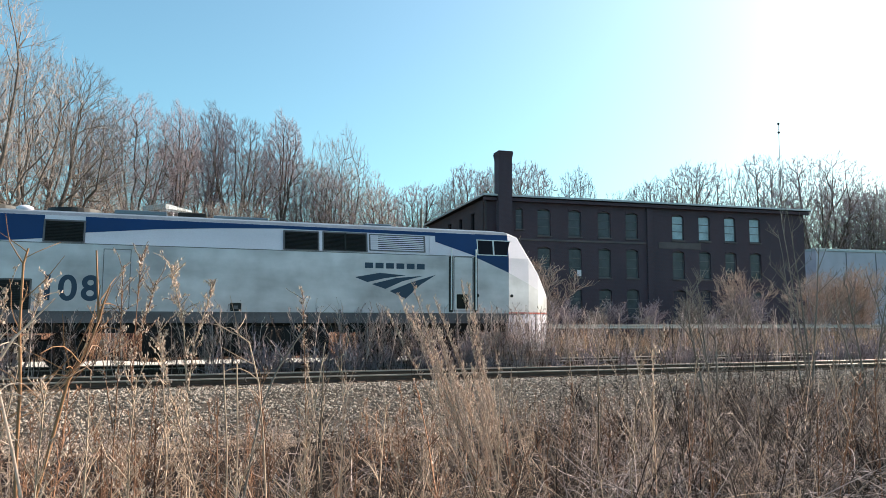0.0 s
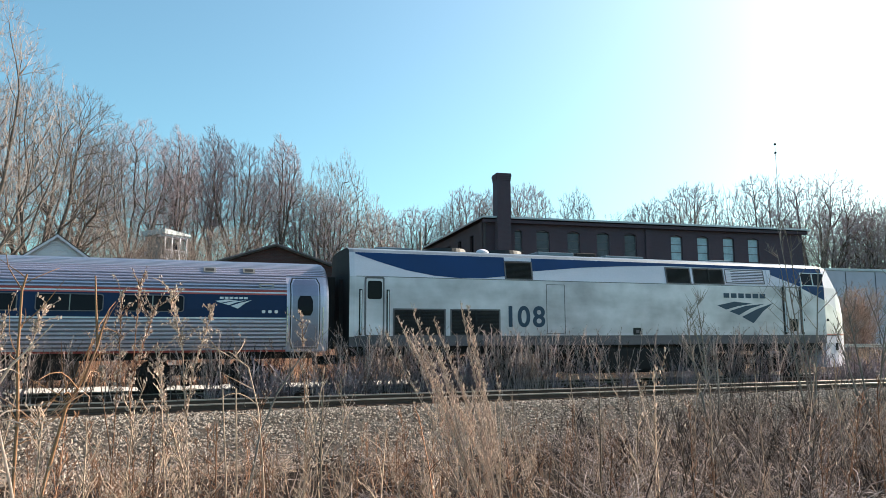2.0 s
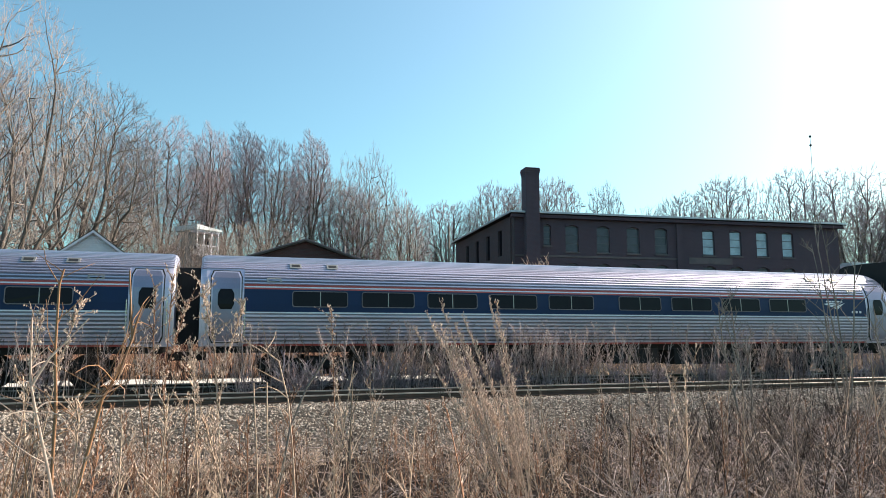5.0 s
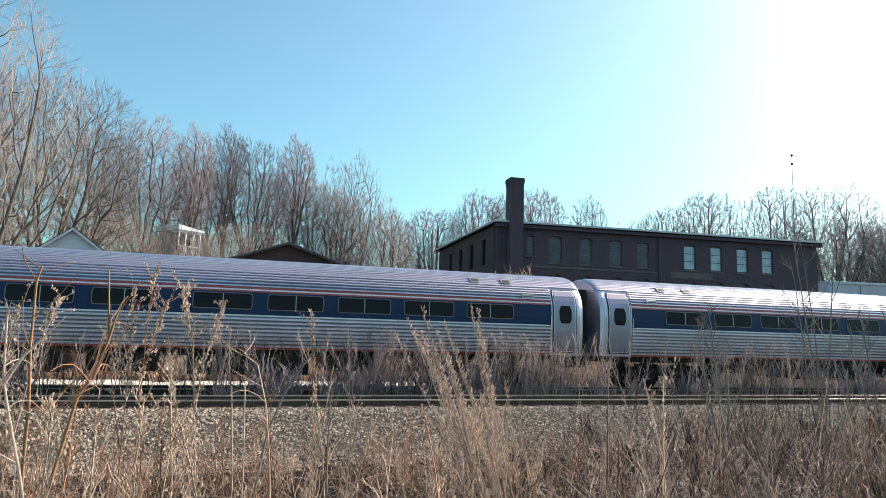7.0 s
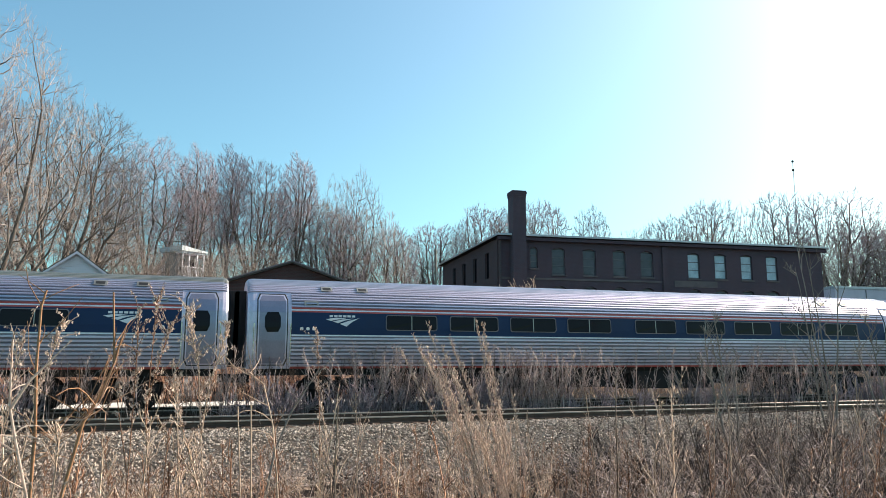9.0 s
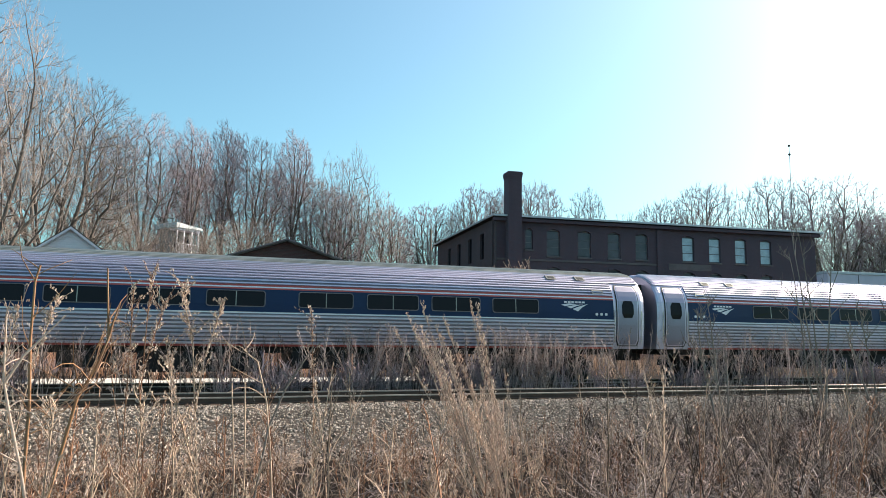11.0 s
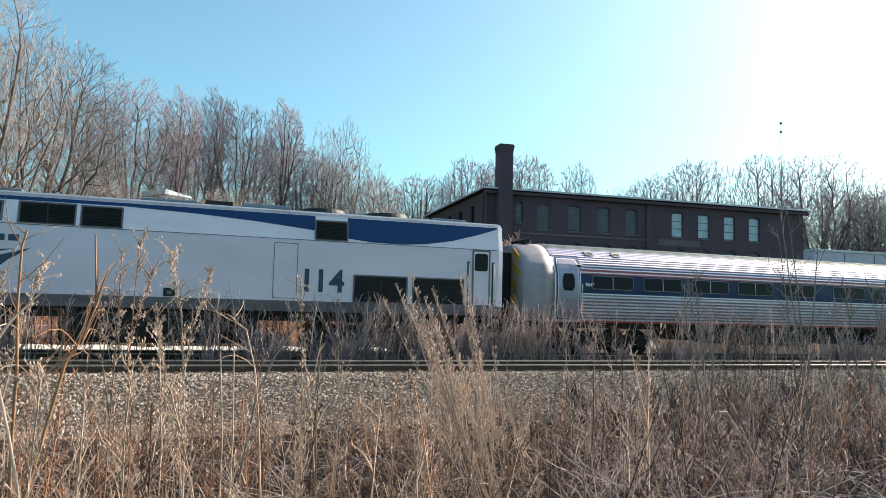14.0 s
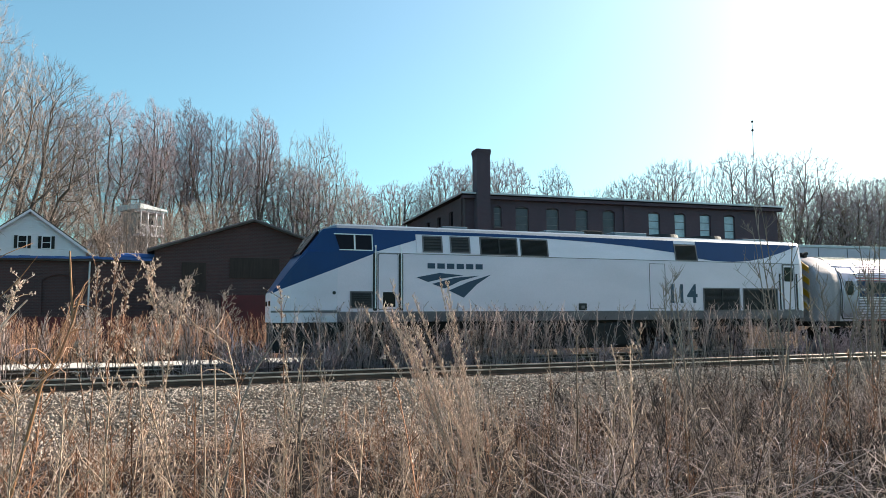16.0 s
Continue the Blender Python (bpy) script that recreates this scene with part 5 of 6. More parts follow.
# the row on the hill
for k, x, y, z, w in ((1, -1.3, 88, 26.0, 2.3), (1, 2.6, 98, 29.0, 2.9), (0, 5.8, 94, 27.0, 4.5), (1, 11.4, 96, 28.2, 2.7), (6, 19.6, 100, 27.8, 4.4), (5, 21.8, 98, 22.8, 5.6),
                      (2, -3.4, 100, 24.5, 3.6), (2, 9.0, 103, 25.0, 3.8), (2, 14.8, 99, 23.6, 3.6), (4, 17.2, 97, 22.0, 4.2), (4, 25.6, 101, 20.8, 4.0), (2, 0.6, 104, 25.0, 3.2)):
    plant(k, x, y, z, w)
for k, x, y, z, w in ((4, 38.2, 118, 24.9, 5.5), (4, 47.7, 118, 28.8, 6.0), (4, 60.0, 122, 31.4, 5.6), (8, 68.4, 118, 30.0, 3.9), (5, 33.0, 116, 21.5, 4.6), (2, 53.5, 121, 29.0, 4.4), (5, 43.0, 116, 25.0, 4.4)):
    plant(k, x, y, z, w, "bare tree behind the mill")
for k, x, y, z, w in ((4, 86.0, 120, 29.4, 5.2), (4, 98.6, 122, 34.2, 6.6), (8, 113.5, 120, 36.6, 7.4), (8, 130.5, 122, 38.6, 9.6), (5, 149.6, 122, 34.6, 8.6), (5, 92.0, 117, 27.5, 5.0), (5, 79.5, 120, 26.5, 4.6),
                      (5, 122.0, 116, 27.0, 6.0), (5, 138.0, 116, 28.0, 6.5), (4, 151.0, 117, 33.0, 8.0), (4, 140.0, 116, 30.0, 7.0), (5, 160.0, 116, 31.0, 8.0), (4, 143.0, 126, 33.0, 8.0), (0, 166.0, 124, 35.0, 8.0), (4, 180.0, 126, 35.0, 8.0)):
    plant(k, x, y, z, w, "bare tree beyond the mill")
# low trees round the houses
for x, y, z, w in ((-16.5, 66, 12.5, 3.4), (-8.2, 74, 14.2, 3.2), (-6.0, 72, 11.6, 2.4), (-3.4, 75, 12.0, 2.4), (0.6, 76, 11.4, 2.0), (-2.8, 68, 12.0, 1.8), (-0.9, 69, 11.6, 1.5), (0.4, 70, 11.0, 1.6), (2.6, 82, 14.0, 3.0), (6.0, 86, 15.0, 3.6)):
    plant(5, x, y, z, w, "low bare tree beside the houses")
# understorey that closes the woods
for i in range(15):
    x, y = -34 + i * 6.4 + rng.uniform(-1.5, 1.5), rng.uniform(104, 124)
    plant(7, x, y, ground_z(x, y) + rng.uniform(10, 13), 4.6, "bare tree in the woods")
for i in range(11):
    x, y = 92 + i * 8 + rng.uniform(-2, 2), rng.uniform(108, 128)
    plant(7, x, y, ground_z(x, y) + rng.uniform(9, 14), 6.0, "bare tree in the woods")


def conifer(x, y, h, label):
    ob = thing("conifer", label, "tree", pose(x, y, ground_z(x, y) - 0.1))
    bm = bmesh.new()
    rod(bm, (0, 0, 0), (0, 0, h), 0.16, 0.02, 7)
    part("trunk", bm, M_BARK, ob)
    rg = random.Random(round(x * 7))
    segs = []
    for i in range(420):
        t = rg.uniform(0.18, 1.0)
        a = rg.uniform(0, 2 * math.pi)
        r = (1.05 - t) * h * 0.26 * rg.uniform(0.5, 1.1)
        p = Vector((0, 0, t * h))
        q = p + Vector((math.cos(a) * r, math.sin(a) * r, -0.25 * r + 0.1))
        segs.append((p, q, 0.05, 0.02, 3))
        for j in range(5):
            c = p.lerp(q, rg.uniform(0.3, 1))
            segs.append((c, c + Vector((rg.gauss(0, 0.3), rg.gauss(0, 0.3), rg.uniform(-0.35, 0.1))), 0.05, 0.03, 3))
    part("foliage", tubes(segs, 0.02), M_PINE, ob, "dark green needles")
    return ob


conifer(64.4, 118, 17.5, "small dark conifer behind the mill")
conifer(159.5, 120, 25.0, "dark conifer at the edge of the woods")

# ---------- weeds, grass, shrubs ----------
def tube_arrays(polys, n=3):
    """Arrays of thin tubes along polylines [(points, r0, r1), ...]."""
    v, f = [], []
    for pts, r0, r1 in polys:
        m = len(pts)
        d = (pts[-1] - pts[0]).normalized()
        x = d.orthogonal().normalized()
        y = d.cross(x)
        k = len(v)
        for i, p in enumerate(pts):
            r = r0 + (r1 - r0) * i / (m - 1)
            for j in range(n):
                w = 2 * math.pi * j / n
                q = p + (x * math.cos(w) + y * math.sin(w)) * r
                v.append((q.x, q.y, q.z))
        for i in range(m - 1):
            for j in range(n):
                a, b = k + i * n + j, k + i * n + (j + 1) % n
                f.append((a, b, b + n, a + n))
    return v, f


def bits(places, r):
    """Small four-sided husks at places, as closed shapes with quads."""
    v, f = [], []
    size = r
    for p in places:
        k = len(v)
        r = size * (1.0 + 0.9 * noise.noise(p * 77))
        d = Vector((noise.noise(p * 31), noise.noise(p * 47 + Vector((5, 0, 0))), 0.6)).normalized()
        x = d.orthogonal().normalized() * r * 0.45
        y = d.cross(x).normalized() * r * 0.45
        a, b = p - d * r, p + d * r
        for q in (a + x, a + y, a - x, b - x, b - y, b + x):
            v.append((q.x, q.y, q.z))
        f += [(k, k + 1, k + 4, k + 5), (k + 1, k + 2, k + 3, k + 4), (k + 2, k, k + 5, k + 3)]
    return v, f


def bent(p, d, length, bend, n, rng, sag=0.0):
    pts = [p]
    for i in range(n):
        d = (d + Vector((rng.gauss(0, bend), rng.gauss(0, bend), -sag))).normalized()
        p = p + d * (length / n)
        pts.append(p)
    return pts


def weed(seed, h, branches, seeds, r=0.0045, spread=0.5, subs=2):
    """One dry weed: stem, side twigs and husks."""
    rng = random.Random(seed)
    polys, spots = [], []
    stem = bent(Vector((0, 0, -0.05)), Vector((rng.gauss(0, 0.06), rng.gauss(0, 0.06), 1)), h, 0.05, 4, rng)
    polys.append((stem, r, r * 0.5))
    for i in range(branches):
        t = rng.uniform(0.3, 0.97)
        k = min(3, int(t * 4))
        q = stem[k].lerp(stem[k + 1], t * 4 - k)
        a = rng.uniform(0, 2 * math.pi)
        d = Vector((math.cos(a) * spread, math.sin(a) * spread, 1)).normalized()
        tw = bent(q, d, h * rng.uniform(0.06, 0.26) * (1.15 - t * 0.7), 0.2, 3, rng)
        polys.append((tw, r * 0.45, r * 0.3))
        for j in range(subs):
            c = rng.uniform(0.3, 1)
            q2 = tw[0].lerp(tw[-1], c)
            a = rng.uniform(0, 2 * math.pi)
            polys.append(([q2, q2 + Vector((math.cos(a) * 0.6, math.sin(a) * 0.6, 0.8)).normalized() * h * rng.uniform(0.015, 0.06)], r * 0.35, r * 0.28))
            spots += [polys[-1][0][-1], tw[-1]]
    rng.shuffle(spots)
    return tube_arrays(polys), bits(spots[:seeds], 0.0075 if r > 0.006 else 0.009)


def grass_tuft(seed, h, blades, lean=0.5, r=0.0028):
    rng = random.Random(seed)
    polys = []
    for i in range(blades):
        a = rng.uniform(0, 2 * math.pi)
        o = Vector((math.cos(a), math.sin(a), 0)) * rng.uniform(0, 0.09)
        d = Vector((math.cos(a) * lean * rng.random(), math.sin(a) * lean * rng.random(), 1)).normalized()
        polys.append((bent(o, d, h * rng.uniform(0.5, 1.1), 0.12, 3, rng, rng.uniform(0, 0.22)), r, r * 0.4))
    return tube_arrays(polys), ([], [])


def tangle(seed, arcs, wide, tall, r):
    """Thin dead stems that arch and cross one another near the ground."""
    rng = random.Random(seed)
    polys = []
    for i in range(arcs):
        a = rng.uniform(0, 2 * math.pi)
        p = Vector((rng.gauss(0, wide), rng.gauss(0, wide), rng.uniform(0, 0.6) * tall))
        d = Vector((math.cos(a), math.sin(a), rng.uniform(0.1, 1.6))).normalized()
        polys.append((bent(p, d, rng.uniform(0.25, 0.8), 0.16, 4, rng, rng.uniform(0.0, 0.45)), r, r * 0.5))
    return tube_arrays(polys), ([], [])


def bush(seed, h, kids, least, spread=0.8, trunk=0.02, levels=3):
    """A many-stemmed twiggy shrub."""
    rng = random.Random(seed)
    segs = []
    for i in range(6):
        a = rng.uniform(0, 2 * math.pi)
        m = Matrix.Rotation(rng.uniform(0.05, 0.55), 3, Vector((math.cos(a), math.sin(a), 0)))
        for p, q, r0, r1, lev in branchings(rng, h * rng.uniform(0.7, 1.05), spread, levels, trunk=trunk, kids=kids, fork=0.2, fan=0.8):
            segs.append((m @ p, m @ q, r0, r1, max(lev, 2)))
    return tubes(segs, least, 3), ([], [])


def scatter(name, kinds, spots, material, label, category, seed_material=None):
    """Joins many turned, tilted and scaled plants into one object. spots: (x, y, scale, lean_x, lean_y)."""
    rng = random.Random(len(spots))
    V, Fc, Mi, base = [], [], [], 0
    packed = [[(np.array(v, float), np.array(f, int), mi) for mi, (v, f) in enumerate(k) if len(f)] for k in kinds]
    for x, y, sc, lx, ly in spots:
        z = ground_z(x, y)
        a = rng.uniform(0, 2 * math.pi)
        c, s = math.cos(a), math.sin(a)
        w = rng.uniform(0.85, 1.15)
        for v, f, mi in rng.choice(packed):
            q = np.empty_like(v)
            q[:, 0] = (v[:, 0] * c - v[:, 1] * s) * sc * w + v[:, 2] * sc * lx + x
            q[:, 1] = (v[:, 0] * s + v[:, 1] * c) * sc * w + v[:, 2] * sc * ly + y
            q[:, 2] = v[:, 2] * sc * (1 - 0.4 * (lx * lx + ly * ly)) + z
            V.append(q)
            Fc.append(f + base)
            Mi.append(np.full(len(f), mi))
            base += len(v)
    V, Fc, Mi = np.concatenate(V), np.concatenate(Fc), np.concatenate(Mi)
    me = bpy.data.meshes.new(name)
    me.vertices.add(len(V))
    me.vertices.foreach_set("co", V.astype(np.float32).ravel())
    me.loops.add(Fc.size)
    me.loops.foreach_set("vertex_index", Fc.astype(np.int32).ravel())
    me.polygons.add(len(Fc))
    me.polygons.foreach_set("loop_start", np.arange(0, Fc.size, 4, dtype=np.int32))
    me.materials.append(material)
    me.materials.append(seed_material or material)
    me.polygons.foreach_set("material_index", Mi.astype(np.int32))
    me.update(calc_edges=True)
    me.validate()
    return tagged(new(name, me), label, category, kind="stuff")


rng = random.Random(21)


def field(n, y0, y1, lo, hi, keep=None, lean=0.12, xa=-0.30, xb=1.45, drift=(0.0, 0.0)):
    """Spots in the wedge of ground between the depths y0 and y1."""
    out = []
    while len(out) < n:
        y = math.sqrt(rng.uniform(y0 * y0, y1 * y1))
        x = y * rng.uniform(xa, xb)
        if keep and rng.random() > keep(x, y):
            continue
        out.append((x, y, rng.uniform(lo, hi), drift[0] + rng.gauss(0, lean), drift[1] + rng.gauss(0, lean)))
    return out


def clumpy(x, y, s=0.7, seed=0.0):
    return max(0.0, 0.5 + 1.3 * noise.noise((x * s + seed, y * s, seed)))


def rightness(x, y):
    """0 on the open left of the verge, 1 in the thicket on the right."""
    return smooth(0.42, 0.85, x / y)


W_TALL = [weed(i, 1.0, 16, 26, 0.0055) for i in range(5)]
W_BARE = [weed(20 + i, 1.0, 8, 0, 0.0052, 0.35, 1) for i in range(5)]
W_BUSHY = [weed(40 + i, 1.0, 26, 16, 0.005, 0.7) for i in range(4)]
W_FAR = [weed(50 + i, 1.0, 13, 7, 0.0065, 0.6, 1) for i in range(5)]
G_TUFT = [grass_tuft(60 + i, 0.5, 18, 0.8, 0.0042) for i in range(5)]
G_LONG = [grass_tuft(70 + i, 0.95, 12, 0.45, 0.0042) for i in range(4)]
G_FAR = [grass_tuft(75 + i, 0.95, 8, 0.35, 0.006) for i in range(4)]
B_TWIG = [bush(80 + i, 1.0, (6, 5), 0.0034, 0.85, 0.010, 2) for i in range(4)]

# verge in front of the tracks
scatter("dry_grass", G_TUFT + G_LONG, field(140, 2.6, 12.4, 0.5, 1.0, lambda x, y: (1 - 0.55 * rightness(x, y)) * clumpy(x, y), 0.22), M_STRAW, "matted straw-coloured winter grass on the verge", "grass")
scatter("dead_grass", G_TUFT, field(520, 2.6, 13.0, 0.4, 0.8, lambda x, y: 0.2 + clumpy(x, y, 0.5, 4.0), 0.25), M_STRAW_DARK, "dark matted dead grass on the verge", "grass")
scatter("tall_weeds", W_TALL + W_BARE + W_BARE, field(150, 4.6, 12.8, 0.55, 1.15, lambda x, y: (0.8 - 0.5 * rightness(x, y)) * (0.2 + clumpy(x, y, 0.8, 9.0)), 0.12) + field(46, 4.8, 9.5, 1.3, 2.0, lambda x, y: 0.9 - 0.5 * rightness(x, y), 0.07), M_STRAW, "tall pale dry weeds on the verge", "weeds", M_SEED)
scatter("rusty_weeds", W_TALL + W_BUSHY, field(180, 4.6, 12.6, 0.55, 1.1, lambda x, y: (0.2 + clumpy(x, y, 0.6, 15.0)) * (1 - 0.7 * rightness(x, y)), 0.12) + field(40, 4.8, 9.5, 1.1, 1.6, lambda x, y: 0.9 - 0.6 * rightness(x, y), 0.07), M_STRAW_RED, "rust-brown dry weeds on the verge", "weeds", M_SEED)
scatter("dark_weeds", W_BUSHY + W_BARE, field(300, 4.8, 14.2, 0.7, 1.45, lambda x, y: (0.06 + rightness(x, y)) * (0.4 + clumpy(x, y, 0.6, 22.0)), 0.34), M_WEED_BROWN, "grey-brown brittle dead weeds on the verge", "weeds", M_STRAW)
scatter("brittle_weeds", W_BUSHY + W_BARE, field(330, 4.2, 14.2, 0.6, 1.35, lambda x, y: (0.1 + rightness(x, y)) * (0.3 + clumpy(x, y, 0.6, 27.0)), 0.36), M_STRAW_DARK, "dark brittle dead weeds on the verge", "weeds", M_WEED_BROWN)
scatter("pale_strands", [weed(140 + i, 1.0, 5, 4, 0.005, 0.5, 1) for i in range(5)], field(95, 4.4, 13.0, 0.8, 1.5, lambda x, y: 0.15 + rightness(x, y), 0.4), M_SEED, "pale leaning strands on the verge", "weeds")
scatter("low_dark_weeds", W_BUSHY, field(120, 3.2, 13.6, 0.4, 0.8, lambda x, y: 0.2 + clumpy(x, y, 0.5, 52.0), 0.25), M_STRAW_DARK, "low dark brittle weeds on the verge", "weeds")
scatter("fallen_stems", W_BARE, field(90, 3.6, 12.0, 0.8, 1.5, None, 0.75), M_STRAW, "fallen and leaning pale stems on the verge", "weeds")
scatter("pale_curled_grass", [grass_tuft(170 + i, 0.8, 7, 1.3, 0.0036) for i in range(4)], field(85, 2.7, 8.5, 0.6, 1.2, None, 0.35), M_SEED, "pale curled grass blades on the verge", "grass")
scatter("verge_brush", B_TWIG, field(40, 5.5, 14.5, 0.9, 1.8, lambda x, y: 0.03 + rightness(x, y), 0.25), M_STRAW_DARK, "dark tangled brush on the verge", "brush")
T_THIN = [tangle(400 + i, 12, 0.24, 0.5, 0.0030) for i in range(6)]
T_BOLD = [tangle(410 + i, 9, 0.26, 0.6, 0.0048) for i in range(6)]
scatter("tangled_grey_stems", T_BOLD, field(440, 4.0, 13.8, 0.8, 1.3, lambda x, y: 0.25 + 0.9 * rightness(x, y), 0.1), M_WEED_GREY, "thin pale grey stems tangled on the verge", "weeds")
scatter("tangled_straw", T_BOLD, field(150, 3.2, 12.6, 0.7, 1.2, lambda x, y: (0.9 - 0.5 * rightness(x, y)) * (0.15 + clumpy(x, y, 0.7, 61.0)), 0.1), M_STRAW, "thin straw-coloured stems tangled on the verge", "weeds")
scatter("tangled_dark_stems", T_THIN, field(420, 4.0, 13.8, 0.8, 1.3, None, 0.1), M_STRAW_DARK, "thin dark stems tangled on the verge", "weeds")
# on the ballast's foot and between the tracks
scatter("ballast_weeds", W_BARE + W_FAR, field(170, 14.0, 17.0, 0.6, 1.4, lambda x, y: 0.2 + 0.8 * rightness(x, y), 0.1), M_STRAW_DARK, "sparse dry weeds on the ballast slope", "weeds", M_SEED)
scatter("track_weeds", W_FAR, field(560, 20.5, 21.3, 1.1, 2.25, lambda x, y: (0.25 + clumpy(x, y, 0.35, 31.0)) * (0.3 + 0.7 * smooth(3, 7, x)) * (1 - 0.75 * smooth(9, 13, x)), 0.22), M_WEED_GREY, "dry brown weeds between the two tracks", "weeds", M_STRAW_DARK)
scatter("track_weeds_dark", W_FAR + W_BARE, field(330, 20.5, 21.3, 0.9, 1.9, lambda x, y: (0.2 + clumpy(x, y, 0.35, 37.0)) * (1 - 0.8 * smooth(9, 13, x)), 0.2), M_STRAW_DARK, "dark dead weeds between the two tracks", "weeds", M_SEED)
B_LOW = [bush(180 + i, 1.0, (5, 4), 0.004, 0.8, 0.008, 2) for i in range(4)]
scatter("track_brush", B_LOW, field(72, 20.5, 21.3, 1.3, 2.4, lambda x, y: (0.15 + clumpy(x, y, 0.35, 33.0)) * (0.4 + 0.7 * smooth(3, 8, x)) * (1 - 0.75 * smooth(10, 14, x)), 0.1), M_TWIG_GREY, "grey-violet brush between the two tracks", "brush")
# beyond the tracks
scatter("red_weeds", W_FAR, [(rng.uniform(-10, 7), rng.uniform(29.9, 36.5), rng.uniform(1.2, 2.1), rng.gauss(0, 0.1), rng.gauss(0, 0.1)) for i in range(420)], M_STRAW_RUST, "orange-red dry weeds beyond the tracks", "weeds", M_STRAW_TAN)
scatter("far_weeds", W_FAR, field(700, 26.0, 42.5, 0.8, 1.7, lambda x, y: (0.4 + clumpy(x, y, 0.25, 41.0)) * (y > 29.8 or x > 10), 0.12), M_STRAW_TAN, "tan and rusty weeds beyond the tracks", "weeds", M_STRAW)
scatter("far_grass", G_FAR, field(700, 26.0, 42.5, 0.9, 1.6, lambda x, y: y > 29.8 or x > 10, 0.2), M_STRAW, "straw-coloured grass beyond the tracks", "grass")
B_BIG = [bush(90 + i, 1.0, (7, 6), 0.0035, 0.85, 0.012, 2) for i in range(3)]
scatter("scrub", B_BIG, field(26, 43.5, 47, 1.8, 3.2, lambda x, y: smooth(0.5, 0.9, x / y) * 0.9 + 0.05, 0.1), M_TWIG, "bare tan scrub beyond the tracks", "scrub")

# shrubs before the mill
SHRUBS = []
for i, mt in enumerate((M_TWIG_RED, M_TWIG, M_TWIG_GREY)):
    o = part("crown", bush(100 + i, 5.0, (6, 5, 4), 0.011, 0.85, 0.05)[0], mt)
    SHRUBS.append(o.data)
    bpy.data.objects.remove(o)
for i in range(28):
    u = i / 27
    x = 26 + 42 * u + rng.uniform(-1.5, 1.5)
    y = rng.uniform(46, 54) - 3 * u
    k = rng.uniform(0.45, 0.85) + 1.05 * smooth(40, 46, x) * (1 - smooth(51, 56, x)) * rng.uniform(0.3, 1.0)
    s = thing("shrub", "bare twiggy shrub before the brick mill", "shrub", pose(x, y, ground_z(x, y) - 0.05, 0, 0, rng.uniform(0, 360)) @ Matrix.Diagonal((k, k, k, 1)), "shrubs")
    c = new("crown", SHRUBS[0 if k > 1.2 else rng.choice((1, 2, 2))])
    c.parent = s
for x, y, k in ((-7, 37.5, 0.5), (-3.5, 38, 0.55), (0.6, 37.8, 0.8), (2.6, 38, 0.65), (7, 38, 0.6), (24, 54, 1.75), (27.5, 53, 1.5)):
    s = thing("shrub", "bare twiggy shrub against a brick wall", "shrub", pose(x, y, ground_z(x, y) - 0.05, 0, 0, rng.uniform(0, 360)) @ Matrix.Diagonal((k, k, k, 1)), "shrubs")
    c = new("crown", SHRUBS[0 if x > 20 else 1])
    c.parent = s


# single plants that stand out
def stalk(name, path, r0, r1, material, label, twigs=(), sprays=0):
    """A thick dry stem along path; twigs are (points, radius); sprays adds thin side twigs and curled leaves."""
    x, y, z = path[0]
    ob = thing(name, label, "plant", pose(x, y, ground_z(x, y)))
    z0 = ground_z(x, y)
    rg = random.Random(round(1000 * (x + y + path[-1][2])))
    def rel(ps):
        return [Vector((a - x, b - y, c - z0)) for a, b, c in ps]
    main = rel(path)
    part("stem", tube_arrays([(main, r0, r1)], 6), material, ob, smooth=True)
    for ps, r in twigs:
        part("twig", tube_arrays([(rel(ps), r, r * 0.5)], 5), material, ob, smooth=True)
    for i in range(sprays):
        t = rg.uniform(0.25, 0.98) * (len(main) - 1)
        k = min(len(main) - 2, int(t))
        q = main[k].lerp(main[k + 1], t - k)
        a = rg.uniform(0, 2 * math.pi)
        d = Vector((math.cos(a) * 0.8, math.sin(a) * 0.5, rg.uniform(0.3, 1.1))).normalized()
        part("twig", tube_arrays([(bent(q, d, rg.uniform(0.12, 0.4), 0.14, 4, rg, rg.choice((0, 0, 0.35))), 0.0042, 0.0016)], 4), material, ob)
    return ob


def plume(x, y, tip, n, h, seed, label):
    rg = random.Random(seed)
    ob = thing("plume_grass", label, "plant", pose(x, y, ground_z(x, y)))
    stems, spots = [], []
    for i in range(n):
        b = Vector((rg.gauss(0, 0.10), rg.gauss(0, 0.10), -0.03))
        d = Vector((tip[0] + rg.gauss(0, 0.065), tip[1] + rg.gauss(0, 0.05), 1)).normalized()
        l = h * rg.uniform(0.5, 1.0)
        p = bent(b, d, l, 0.035, 5, rg)
        stems.append((p, 0.0045, 0.002))
        for j in range(120):
            t = 0.52 + 0.47 * rg.random()
            k = min(4, int(t * 5))
            q = p[k].lerp(p[k + 1], t * 5 - k)
            a = rg.uniform(0, 2 * math.pi)
            e = q + Vector((math.cos(a) * 0.5, math.sin(a) * 0.5, 0.9)).normalized() * rg.uniform(0.03, 0.10) * (1.5 - t)
            stems.append(([q, e], 0.0022, 0.0015))
            spots.append(e)
    part("stem_cluster", tube_arrays(stems), M_SEED, ob, "straw-coloured stems")
    tagged(part("seed_head", bits(spots, 0.010), M_SEED, ob, "pale feathery seed heads"), kind="stuff")
    return ob


